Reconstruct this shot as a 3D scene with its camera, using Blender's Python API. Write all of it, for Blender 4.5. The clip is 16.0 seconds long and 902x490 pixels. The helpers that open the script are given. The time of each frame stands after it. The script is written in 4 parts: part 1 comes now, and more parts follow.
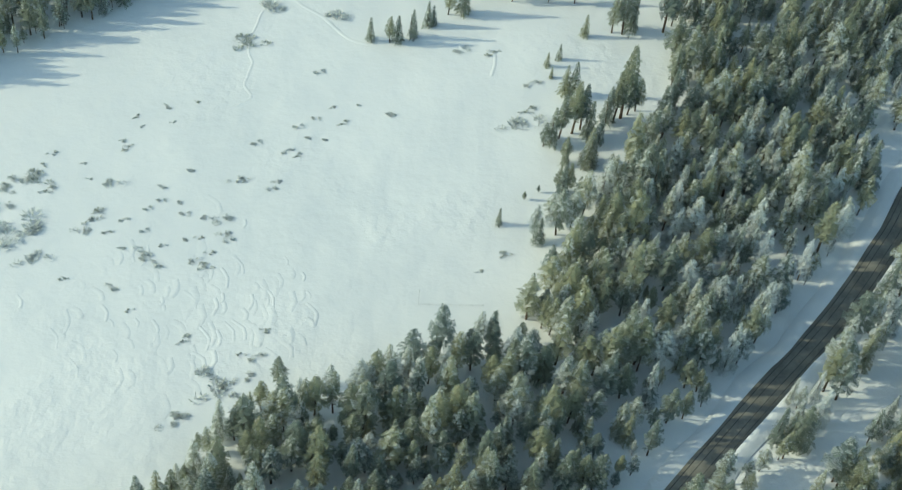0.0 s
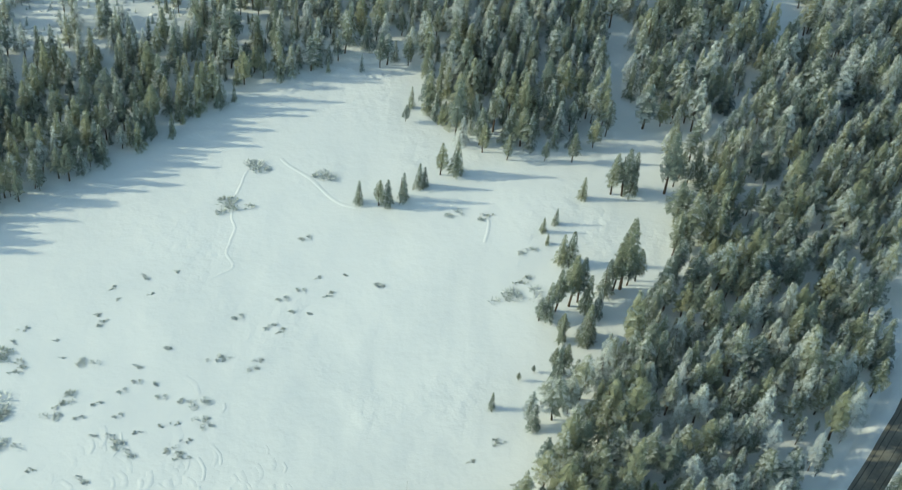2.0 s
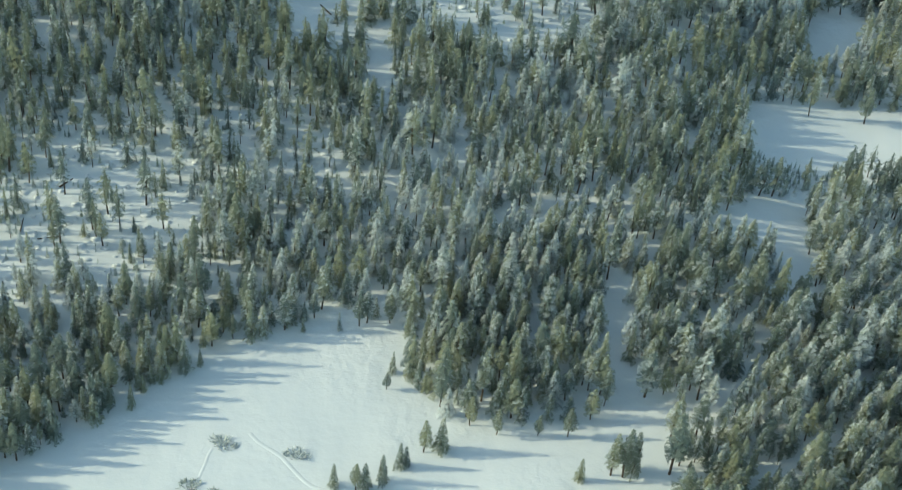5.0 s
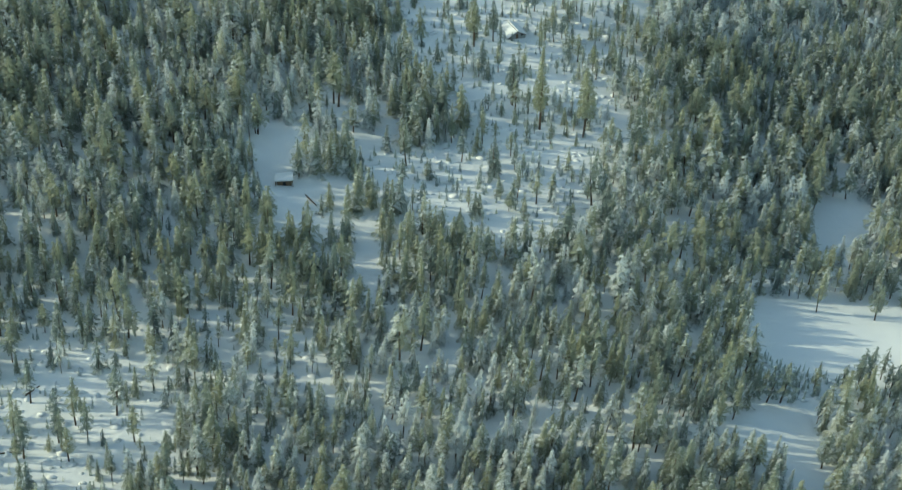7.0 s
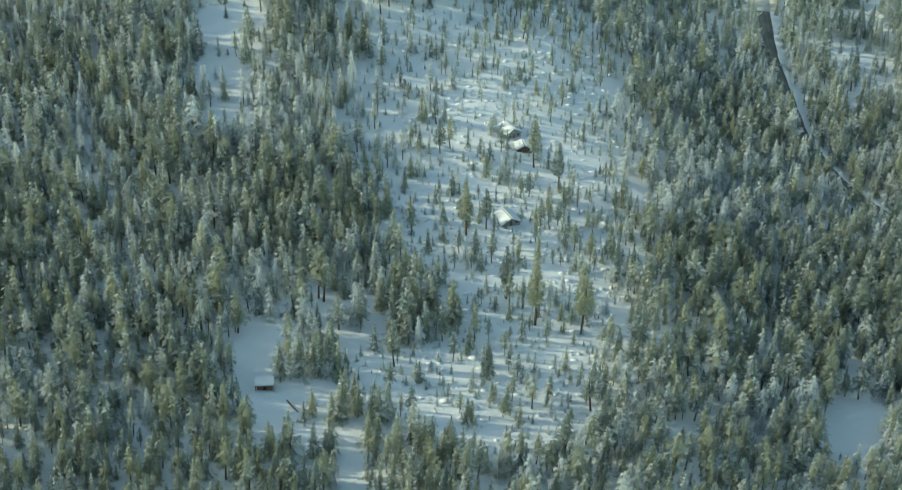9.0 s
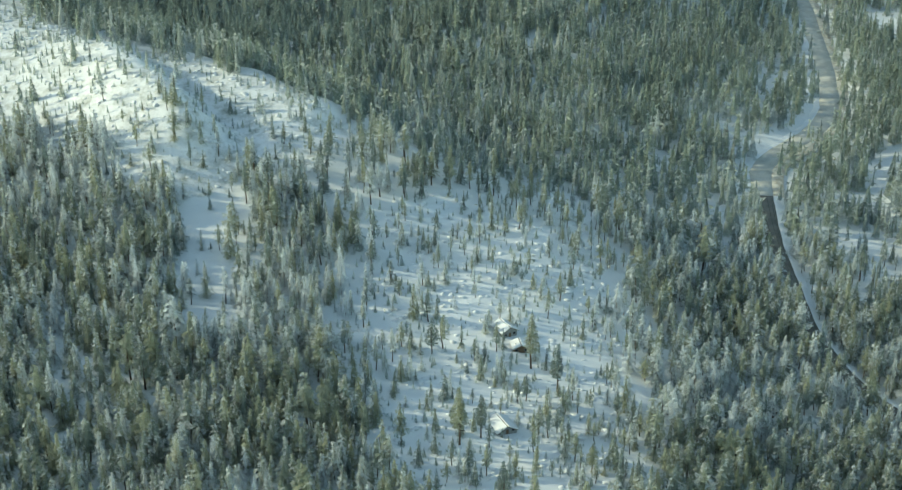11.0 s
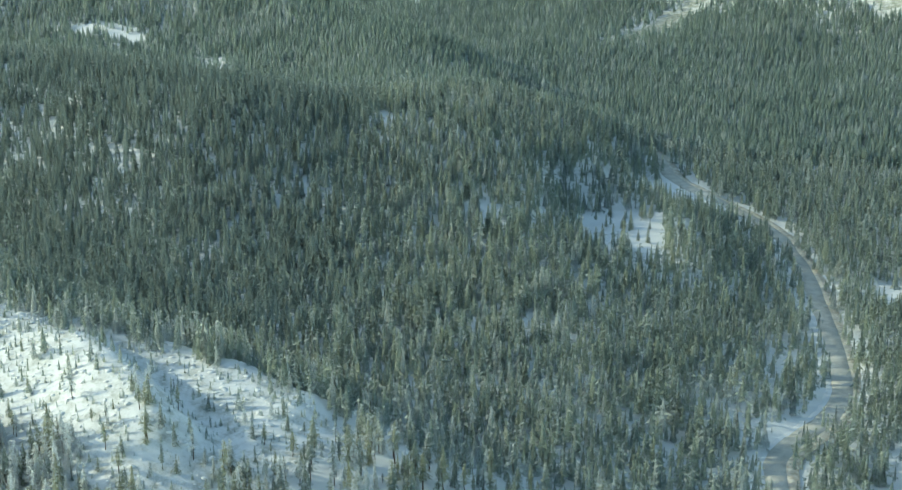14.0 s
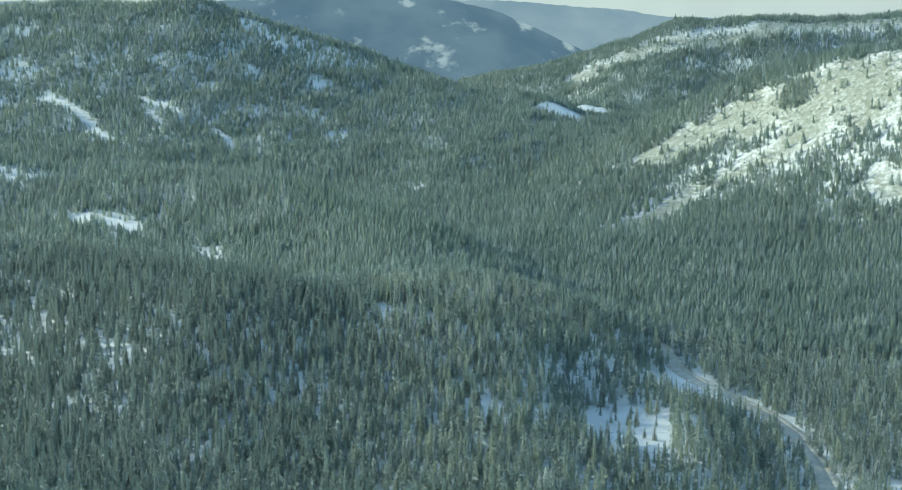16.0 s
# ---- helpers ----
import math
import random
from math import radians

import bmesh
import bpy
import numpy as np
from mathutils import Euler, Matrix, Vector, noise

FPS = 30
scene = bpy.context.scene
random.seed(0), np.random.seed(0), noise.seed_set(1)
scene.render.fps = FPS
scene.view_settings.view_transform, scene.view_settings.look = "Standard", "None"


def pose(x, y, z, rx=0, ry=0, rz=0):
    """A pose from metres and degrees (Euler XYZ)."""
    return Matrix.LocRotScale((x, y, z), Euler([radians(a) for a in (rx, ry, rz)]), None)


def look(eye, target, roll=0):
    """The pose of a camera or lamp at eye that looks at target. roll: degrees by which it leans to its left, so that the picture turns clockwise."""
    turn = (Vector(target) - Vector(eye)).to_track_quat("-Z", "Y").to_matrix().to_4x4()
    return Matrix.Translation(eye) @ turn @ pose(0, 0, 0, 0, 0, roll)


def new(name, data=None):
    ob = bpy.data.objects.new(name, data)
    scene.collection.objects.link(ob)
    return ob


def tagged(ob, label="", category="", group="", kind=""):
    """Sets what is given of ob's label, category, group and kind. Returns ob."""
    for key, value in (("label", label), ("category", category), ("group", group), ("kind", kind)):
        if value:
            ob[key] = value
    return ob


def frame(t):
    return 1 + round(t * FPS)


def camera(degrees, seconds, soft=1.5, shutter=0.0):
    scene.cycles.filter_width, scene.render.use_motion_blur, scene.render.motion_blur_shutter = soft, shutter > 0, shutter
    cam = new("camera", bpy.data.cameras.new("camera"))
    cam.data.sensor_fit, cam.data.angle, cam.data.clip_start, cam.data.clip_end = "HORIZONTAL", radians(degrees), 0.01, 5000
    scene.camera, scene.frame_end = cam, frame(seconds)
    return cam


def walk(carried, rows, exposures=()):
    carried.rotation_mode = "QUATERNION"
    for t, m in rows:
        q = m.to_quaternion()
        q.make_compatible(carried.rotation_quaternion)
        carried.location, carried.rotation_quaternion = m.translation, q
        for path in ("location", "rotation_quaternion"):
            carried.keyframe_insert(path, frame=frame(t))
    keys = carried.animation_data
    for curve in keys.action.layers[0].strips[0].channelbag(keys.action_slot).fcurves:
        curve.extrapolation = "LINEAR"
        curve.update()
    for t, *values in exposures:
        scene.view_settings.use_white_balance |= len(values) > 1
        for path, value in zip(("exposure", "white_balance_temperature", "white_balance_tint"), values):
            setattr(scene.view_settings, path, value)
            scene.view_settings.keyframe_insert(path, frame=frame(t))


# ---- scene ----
EXPOSURE, KELVIN, TINT = 0.75, 7450.0, -12.0
cam = camera(32.66, 16.0, soft=1.2)
# seconds, x, y, z, yaw, pitch, roll
ROWS = [
    (0.0, -0.00, -0.00, 300.00, 0.003, -49.955, 0.296),
    (0.5, 1.16, 8.89, 300.93, 0.133, -49.486, 0.167),
    (1.0, 2.25, 17.46, 301.76, 0.246, -48.940, 0.055),
    (1.5, 3.21, 26.15, 302.87, 0.349, -48.253, -0.031),
    (2.0, 4.06, 34.68, 303.77, 0.420, -47.489, -0.100),
    (2.5, 4.76, 42.76, 304.00, 0.461, -46.726, -0.140),
    (3.0, 5.41, 51.04, 303.96, 0.470, -45.906, -0.156),
    (3.5, 6.00, 59.34, 303.44, 0.446, -45.064, -0.168),
    (4.0, 6.50, 67.55, 302.79, 0.404, -44.162, -0.174),
    (4.5, 6.94, 75.78, 302.30, 0.354, -43.170, -0.175),
    (5.0, 7.35, 84.07, 302.08, 0.302, -42.090, -0.172),
    (5.5, 7.77, 92.42, 302.14, 0.252, -40.940, -0.167),
    (6.0, 8.23, 100.84, 302.43, 0.206, -39.748, -0.159),
    (6.5, 8.75, 109.32, 302.85, 0.162, -38.536, -0.147),
    (7.0, 9.29, 117.88, 303.31, 0.120, -37.316, -0.128),
    (7.5, 9.79, 126.60, 303.75, 0.080, -36.073, -0.094),
    (8.0, 10.22, 135.33, 304.18, 0.028, -34.795, -0.045),
    (8.5, 10.46, 143.92, 304.41, -0.034, -33.504, 0.001),
    (9.0, 10.72, 152.46, 304.41, -0.103, -32.184, 0.031),
    (9.5, 11.10, 161.17, 304.35, -0.152, -30.795, 0.037),
    (10.0, 11.60, 170.06, 304.31, -0.176, -29.345, 0.019),
    (10.5, 12.16, 179.01, 304.33, -0.188, -27.868, -0.018),
    (11.0, 12.69, 187.89, 304.42, -0.203, -26.400, -0.062),
    (11.5, 13.14, 196.57, 304.66, -0.233, -24.961, -0.102),
    (12.0, 13.49, 205.02, 305.15, -0.275, -23.530, -0.121),
    (12.5, 13.84, 213.41, 306.13, -0.299, -22.020, -0.106),
    (13.0, 14.08, 221.66, 307.30, -0.310, -20.464, -0.087),
    (13.5, 14.22, 229.72, 308.31, -0.331, -18.896, -0.072),
    (14.0, 14.22, 237.53, 308.98, -0.369, -17.333, -0.070),
    (14.5, 14.02, 245.27, 309.77, -0.398, -15.649, -0.073),
    (15.0, 13.85, 252.71, 310.35, -0.415, -13.955, -0.078),
    (15.5, 13.86, 259.78, 310.74, -0.423, -12.301, -0.089),
    (16.0, 13.93, 266.58, 311.32, -0.409, -10.601, -0.117),
]
walk(cam, [(t, pose(x, y, z, 90 + pitch, 0, yaw) @ pose(0, 0, 0, 0, 0, roll)) for t, x, y, z, yaw, pitch, roll in ROWS],
     exposures=[(0.0, EXPOSURE, KELVIN, TINT), (4.2, EXPOSURE, KELVIN, TINT), (6.5, EXPOSURE + 0.12, KELVIN + 50, TINT - 1), (9.0, EXPOSURE + 0.13, KELVIN + 150, TINT - 2), (12.0, EXPOSURE + 0.15, KELVIN + 100, TINT), (14.0, EXPOSURE + 0.15, KELVIN - 400, TINT), (16.0, EXPOSURE + 0.23, KELVIN - 1000, TINT - 1)])

# ---- world and light ----
SUN_EL, SUN_AZ = 25.0, -87.0            # the sun stands low in the west, a little north of it
world = bpy.data.worlds.new("sky")
scene.world = world
world.use_nodes = True
wn = world.node_tree.nodes
sky = wn.new("ShaderNodeTexSky")
sky.sky_type, sky.sun_disc = "NISHITA", False
sky.sun_elevation, sky.sun_rotation = radians(SUN_EL), radians(SUN_AZ)
sky.altitude, sky.dust_density, sky.air_density = 1900.0, 3.0, 1.2
wn["Background"].inputs[1].default_value = 0.15
world.node_tree.links.new(sky.outputs[0], wn["Background"].inputs[0])
sun = new("sun", bpy.data.lights.new("sun", "SUN"))
sun.data.energy, sun.data.angle, sun.data.color = 2.08, radians(0.6), (1.0, 0.93, 0.82)
toward = Vector((math.sin(radians(SUN_AZ)) * math.cos(radians(SUN_EL)), math.cos(radians(SUN_AZ)) * math.cos(radians(SUN_EL)), math.sin(radians(SUN_EL))))
sun.matrix_world = look(toward * 900, (0, 0, 0))


# ---- materials ----
class Mat:
    """A small node material builder."""

    def __init__(self, name, rough=0.8, spec=0.3):
        self.m = bpy.data.materials.new(name)
        self.m.use_nodes = True
        self.n, self.l = self.m.node_tree.nodes, self.m.node_tree.links
        self.b = self.n["Principled BSDF"]
        self.b.inputs["Roughness"].default_value = rough
        self.b.inputs["Specular IOR Level"].default_value = spec

    def add(self, kind, **inputs):
        node = self.n.new(kind)
        for key, value in inputs.items():
            self.feed(node.inputs[key], value)
        return node

    def feed(self, socket, value):
        if isinstance(value, bpy.types.NodeSocket):
            self.l.new(value, socket)
        else:
            socket.default_value = value

    def noise(self, scale, detail=4.0, rough=0.55):
        g = self.add("ShaderNodeNewGeometry")
        node = self.add("ShaderNodeTexNoise", Vector=g.outputs["Position"], Scale=scale, Detail=detail, Roughness=rough)
        return node.outputs["Fac"]

    def ramp(self, value, lo, hi, a=0.0, b=1.0):
        node = self.add("ShaderNodeMapRange", Value=value)
        node.interpolation_type = "SMOOTHSTEP"
        for key, v in (("From Min", lo), ("From Max", hi), ("To Min", a), ("To Max", b)):
            node.inputs[key].default_value = v
        return node.outputs["Result"]

    def math(self, op, a, b=0.0):
        node = self.n.new("ShaderNodeMath")
        node.operation = op
        self.feed(node.inputs[0], a)
        self.feed(node.inputs[1], b)
        return node.outputs[0]

    def mix(self, fac, a, b):
        node = self.n.new("ShaderNodeMix")
        node.data_type = "RGBA"
        self.feed(node.inputs[0], fac)
        self.feed(node.inputs[6], a if isinstance(a, bpy.types.NodeSocket) else (*a, 1))
        self.feed(node.inputs[7], b if isinstance(b, bpy.types.NodeSocket) else (*b, 1))
        return node.outputs[2]

    def attr(self, name):
        node = self.n.new("ShaderNodeAttribute")
        node.attribute_name = name
        return node.outputs["Fac"]

    def color(self, value):
        self.feed(self.b.inputs["Base Color"], value if isinstance(value, bpy.types.NodeSocket) else (*value, 1))

    def bump(self, value, strength, distance):
        node = self.add("ShaderNodeBump", Height=value, Strength=strength, Distance=distance)
        self.l.new(node.outputs[0], self.b.inputs["Normal"])


def snow_material():
    m = Mat("snow", 0.75, 0.25)
    big, mid, fine = m.noise(0.012, 5), m.noise(0.11, 5), m.noise(0.7, 4)
    bare = m.attr("bare")                       # where wind and sun have laid the earth open; also darkens far woods' ground
    snow = m.mix(m.ramp(big, 0.35, 0.7), (0.65, 0.67, 0.68), (0.72, 0.73, 0.73))
    earth = m.mix(mid, (0.17, 0.185, 0.14), (0.34, 0.355, 0.30))
    patch = m.math("MULTIPLY", m.ramp(m.math("ADD", m.math("MULTIPLY", m.noise(0.14, 8, 0.75), 0.85), m.math("MULTIPLY", bare, 0.36)), 0.53, 0.84), m.ramp(bare, 0.0, 0.25))
    m.color(m.mix(patch, snow, earth))
    scour = m.math("MULTIPLY", m.noise(0.28, 3), m.ramp(m.noise(0.018, 3), 0.46, 0.62, 0.0, 1.3))     # wind-scoured stretches
    m.bump(m.math("ADD", m.math("ADD", m.math("MULTIPLY", mid, 1.6), scour), m.math("MULTIPLY", fine, 0.12)), 0.38, 0.8)
    return m.m


def needle_material(name, dark, light, ragged=0.0, thinness=0.5, frost=0.86, least=0.27):
    m = Mat(name, 0.8, 0.15)
    info = m.n.new("ShaderNodeObjectInfo")
    own = m.attr("hue")                         # in a wood each tree carries its hue; a tree of its own takes a random one
    hue = m.math("ADD", own, m.math("MULTIPLY", m.math("LESS_THAN", own, 0.0005), info.outputs["Random"]))
    base = m.mix(hue, dark, light)
    base = m.mix(m.ramp(m.noise(0.9, 3), 0.45, 0.75, 0.0, 0.25), base, (0.13, 0.135, 0.066))
    flakes = m.ramp(m.math("ADD", m.attr("snow"), m.math("MULTIPLY", m.math("SUBTRACT", m.noise(5.0, 4), 0.5), 1.8)), 0.24, 0.92, least, frost)
    tone = m.mix(flakes, base, (0.70, 0.74, 0.76))
    m.color(tone)
    thin = m.add("ShaderNodeBsdfTranslucent", Color=tone)
    both = m.n.new("ShaderNodeMixShader")
    both.inputs[0].default_value = thinness
    m.l.new(m.b.outputs[0], both.inputs[1])
    m.l.new(thin.outputs[0], both.inputs[2])
    last = both
    if ragged:                                  # the sprays are tufts of needles with gaps between them
        gaps = m.n.new("ShaderNodeMixShader")
        m.feed(gaps.inputs[0], m.ramp(m.noise(ragged, 2), 0.45, 0.50))
        m.l.new(m.n.new("ShaderNodeBsdfTransparent").outputs[0], gaps.inputs[1])
        m.l.new(both.outputs[0], gaps.inputs[2])
        last = gaps
    m.l.new(last.outputs[0], m.n["Material Output"].inputs[0])
    return m.m


def plain(name, a, b, scale, rough=0.85, bump=0.0, spec=0.3):
    m = Mat(name, rough, spec)
    fac = m.math("ADD", m.math("MULTIPLY", m.noise(scale, 5), 0.7), m.math("MULTIPLY", m.noise(scale * 7, 4), 0.3))
    m.color(m.mix(m.ramp(fac, 0.3, 0.7), a, b))
    if bump:
        m.bump(fac, 0.5, bump)
    return m.m


SNOW = snow_material()
NEEDLE = needle_material("needles", (0.120, 0.186, 0.170), (0.300, 0.350, 0.240), 2.6, thinness=0.60, frost=0.62, least=0.18)
DISTANT = needle_material("distant_needles", (0.112, 0.196, 0.160), (0.226, 0.312, 0.216), 1.6, thinness=0.64, frost=0.55, least=0.22)
TUFTS = needle_material("needle_tufts", (0.098, 0.152, 0.138), (0.318, 0.332, 0.190), 6.0, thinness=0.58, frost=0.92, least=0.17)
BARK = plain("bark", (0.060, 0.045, 0.034), (0.13, 0.095, 0.07), 1.5, 0.9)
TWIG = plain("twigs", (0.30, 0.33, 0.28), (0.54, 0.56, 0.52), 0.6, 0.9)
FROSTED_TWIG = plain("frosted_twigs", (0.44, 0.47, 0.44), (0.66, 0.68, 0.66), 0.8, 0.9)


# ---- the lie of the land ----
def smooth(a, b, v):
    t = np.clip((v - a) / (b - a), 0, 1)
    return t * t * (3 - 2 * t)


def ridge(x, y, pts, near, far):
    """Height of a crest line pts (x, y, z): it falls off over near metres on its south side, and over far metres on its north side."""
    total, weight = np.zeros_like(x), np.zeros_like(x)
    for (x0, y0, z0), (x1, y1, z1) in zip(pts, pts[1:]):
        dx, dy = x1 - x0, y1 - y0
        size = math.hypot(dx, dy)
        u = np.clip(((x - x0) * dx + (y - y0) * dy) / size ** 2, 0, 1)
        ex, ey = x - x0 - u * dx, y - y0 - u * dy
        d = np.hypot(ex, ey)
        side = (ey * dx - ex * dy) / size
        w = near + (far - near) * smooth(-30, 30, side)
        k = 1 / (d + 4) ** 4
        total += k * (z0 + u * (z1 - z0)) * np.exp(-(d / w) ** 2)
        weight += k
    return total / weight


def height(x, y):
    """Height of the bare land."""
    x, y = np.asarray(x, float), np.asarray(y, float)
    z = -0.115 * (np.clip(x, -260, 230) - 50) * smooth(400, 560, y) * (1 - smooth(950, 1300, y))
    z = z - 7 * smooth(70, 140, x) * smooth(330, 430, y) * (1 - smooth(900, 1100, y))
    z = z - 14 * smooth(950, 1300, y) - 26 * smooth(60, 240, x) * smooth(950, 1250, y) * (1 - smooth(1450, 1900, y))
    # the wooded ridge with the open slope before it, and the spur beside its gully
    z = z + ridge(x, y, [(-420, 1060, 40), (-260, 985, 35), (-165, 925, 29), (-117, 895, 36), (-85, 875, 39), (-50, 852, 36), (-27, 840, 28), (50, 800, 14), (120, 765, 0)], 105, 55)
    z = z + ridge(x, y, [(-185, 915, 6), (-153, 884, 12), (-121, 847, 16), (-100, 822, 15), (-78, 792, 0)], 40, 12)
    z = z - ridge(x, y, [(-134, 894, 0), (-110, 864, 7), (-92, 836, 8), (-64, 780, 0)], 11, 26)
    # hills west of the valley
    z = z + ridge(x, y, [(-1200, 1560, 110), (-320, 1510, 84), (-150, 1400, 82), (-50, 1420, 66), (50, 1560, 46), (130, 1690, 0)], 225, 190)
    z = z + ridge(x, y, [(-620, 2250, 68), (-378, 2180, 62), (-221, 2135, 60), (-124, 2046, 56), (-59, 1944, 46), (11, 1833, 42), (67, 1746, 24), (110, 1680, 0)], 150, 62)
    z = z + ridge(x, y, [(-1900, 3100, 226), (-804, 3160, 226), (-590, 3160, 240), (-440, 3160, 243), (-344, 3163, 220), (-206, 3167, 160), (-120, 3170, 138), (-34, 3172, 112), (53, 3190, 80), (118, 3220, 46), (183, 3260, 0)], 430, 300)
    # hills east of the valley
    z = z + ridge(x, y, [(200, 2780, 20), (321, 2700, 24), (384, 2640, 76), (428, 2595, 111), (471, 2550, 140), (537, 2475, 171), (598, 2400, 195), (637, 2350, 206), (880, 2080, 205)], 215, 190)
    z = z + ridge(x, y, [(230, 3600, 0), (327, 3690, 68), (391, 3725, 102), (480, 3790, 136), (590, 3850, 166), (728, 3861, 178), (1200, 3900, 184), (2600, 3900, 195)], 330, 400)
    z = z + ridge(x, y, [(140, 3080, 6), (205, 3030, 21), (275, 3050, 5)], 65, 90)
    z = z + ridge(x, y, [(150, 3330, 12), (230, 3290, 44), (300, 3260, 36), (340, 3220, 4)], 60, 70)
    # the clearing east of the meadow
    z = z + 0.55 * (-9 - z) * np.exp(-((x - 138) / 42) ** 4 - ((y - 488) / 34) ** 4)
    # level clearings beside the far bend of the road
    z = z + (-10 - z) * np.exp(-((x - 150) / 60) ** 4 - ((y - 1295) / 85) ** 4)
    z = z + (-18 - z) * np.exp(-((x - 200) / 38) ** 4 - ((y - 1445) / 50) ** 4)
    return z


def along(x, y, pts):
    """Distance from the line pts."""
    best = np.full(np.shape(x), 1e9)
    for (x0, y0), (x1, y1) in zip(pts, pts[1:]):
        dx, dy = x1 - x0, y1 - y0
        u = np.clip(((x - x0) * dx + (y - y0) * dy) / (dx * dx + dy * dy), 0, 1)
        best = np.minimum(best, np.hypot(x - x0 - u * dx, y - y0 - u * dy))
    return best


def inside(x, y, pts):
    """Whether the points lie in the outline pts."""
    hit = np.zeros(np.shape(x), bool)
    for (x0, y0), (x1, y1) in zip(pts, pts[1:] + pts[:1]):
        if y0 != y1:
            hit ^= ((y0 > y) != (y1 > y)) & (x < (x1 - x0) * (y - y0) / (y1 - y0) + x0)
    return hit


def spline(pts, step):
    """A smooth line through pts, with a point about every step metres."""
    p = np.array([pts[0], *pts, pts[-1]], float)
    out = []
    for a, b, c, d in zip(p, p[1:], p[2:], p[3:]):
        n = max(2, int(np.linalg.norm(c - b) / step))
        t = np.linspace(0, 1, n, endpoint=False)[:, None]
        out.append(0.5 * (2 * b + (c - a) * t + (2 * a - 5 * b + 4 * c - d) * t ** 2 + (3 * b - a - 3 * c + d) * t ** 3))
    return np.vstack([*out, p[-1:]])


def wave(x, y, size, seed):
    """Soft random field, about -1 to 1, with humps of that size."""
    rng = np.random.default_rng(seed)
    v = np.zeros(np.shape(x))
    for k in range(7):
        a, ph, s = rng.uniform(0, 2 * np.pi), rng.uniform(0, 2 * np.pi), size * rng.uniform(0.6, 1.7)
        v += np.sin((x * np.cos(a) + y * np.sin(a)) * 2 * np.pi / s + ph)
    return v / 3.7


ROAD_POINTS = [(-140, -120), (-70, 20), (20, 140), (53, 181), (74, 206), (94, 229), (109, 250), (120, 268), (152, 330), (196, 450), (216, 600), (203, 672), (180, 711), (169, 754),
               (169, 793), (170, 850), (176, 917), (182, 939), (197, 962), (219, 991), (237, 1030), (248, 1082), (259, 1147), (266, 1202), (272, 1263), (272, 1305), (268, 1359), (246, 1405), (221, 1424), (206, 1469), (196, 1530)]
ROAD_LINE_FINE = spline(ROAD_POINTS, 5.0)
ROAD_LINE = [tuple(p) for p in ROAD_LINE_FINE[::4]]
MEADOW = [(-240, 120), (-80, 165), (-66, 178), (-59, 188), (-55, 198), (-41, 202), (-25, 206), (-13, 213), (0, 219), (12, 221), (16, 230), (23, 234), (20, 250), (21, 258), (31, 264),
          (42, 276), (49, 286), (57, 300), (60, 333), (61, 358), (45, 351), (5, 349), (1, 357), (-10, 361), (-12, 373), (-4, 386), (-37, 381), (-52, 379), (-69, 363), (-88, 346), (-102, 339), (-115, 326), (-240, 270)]
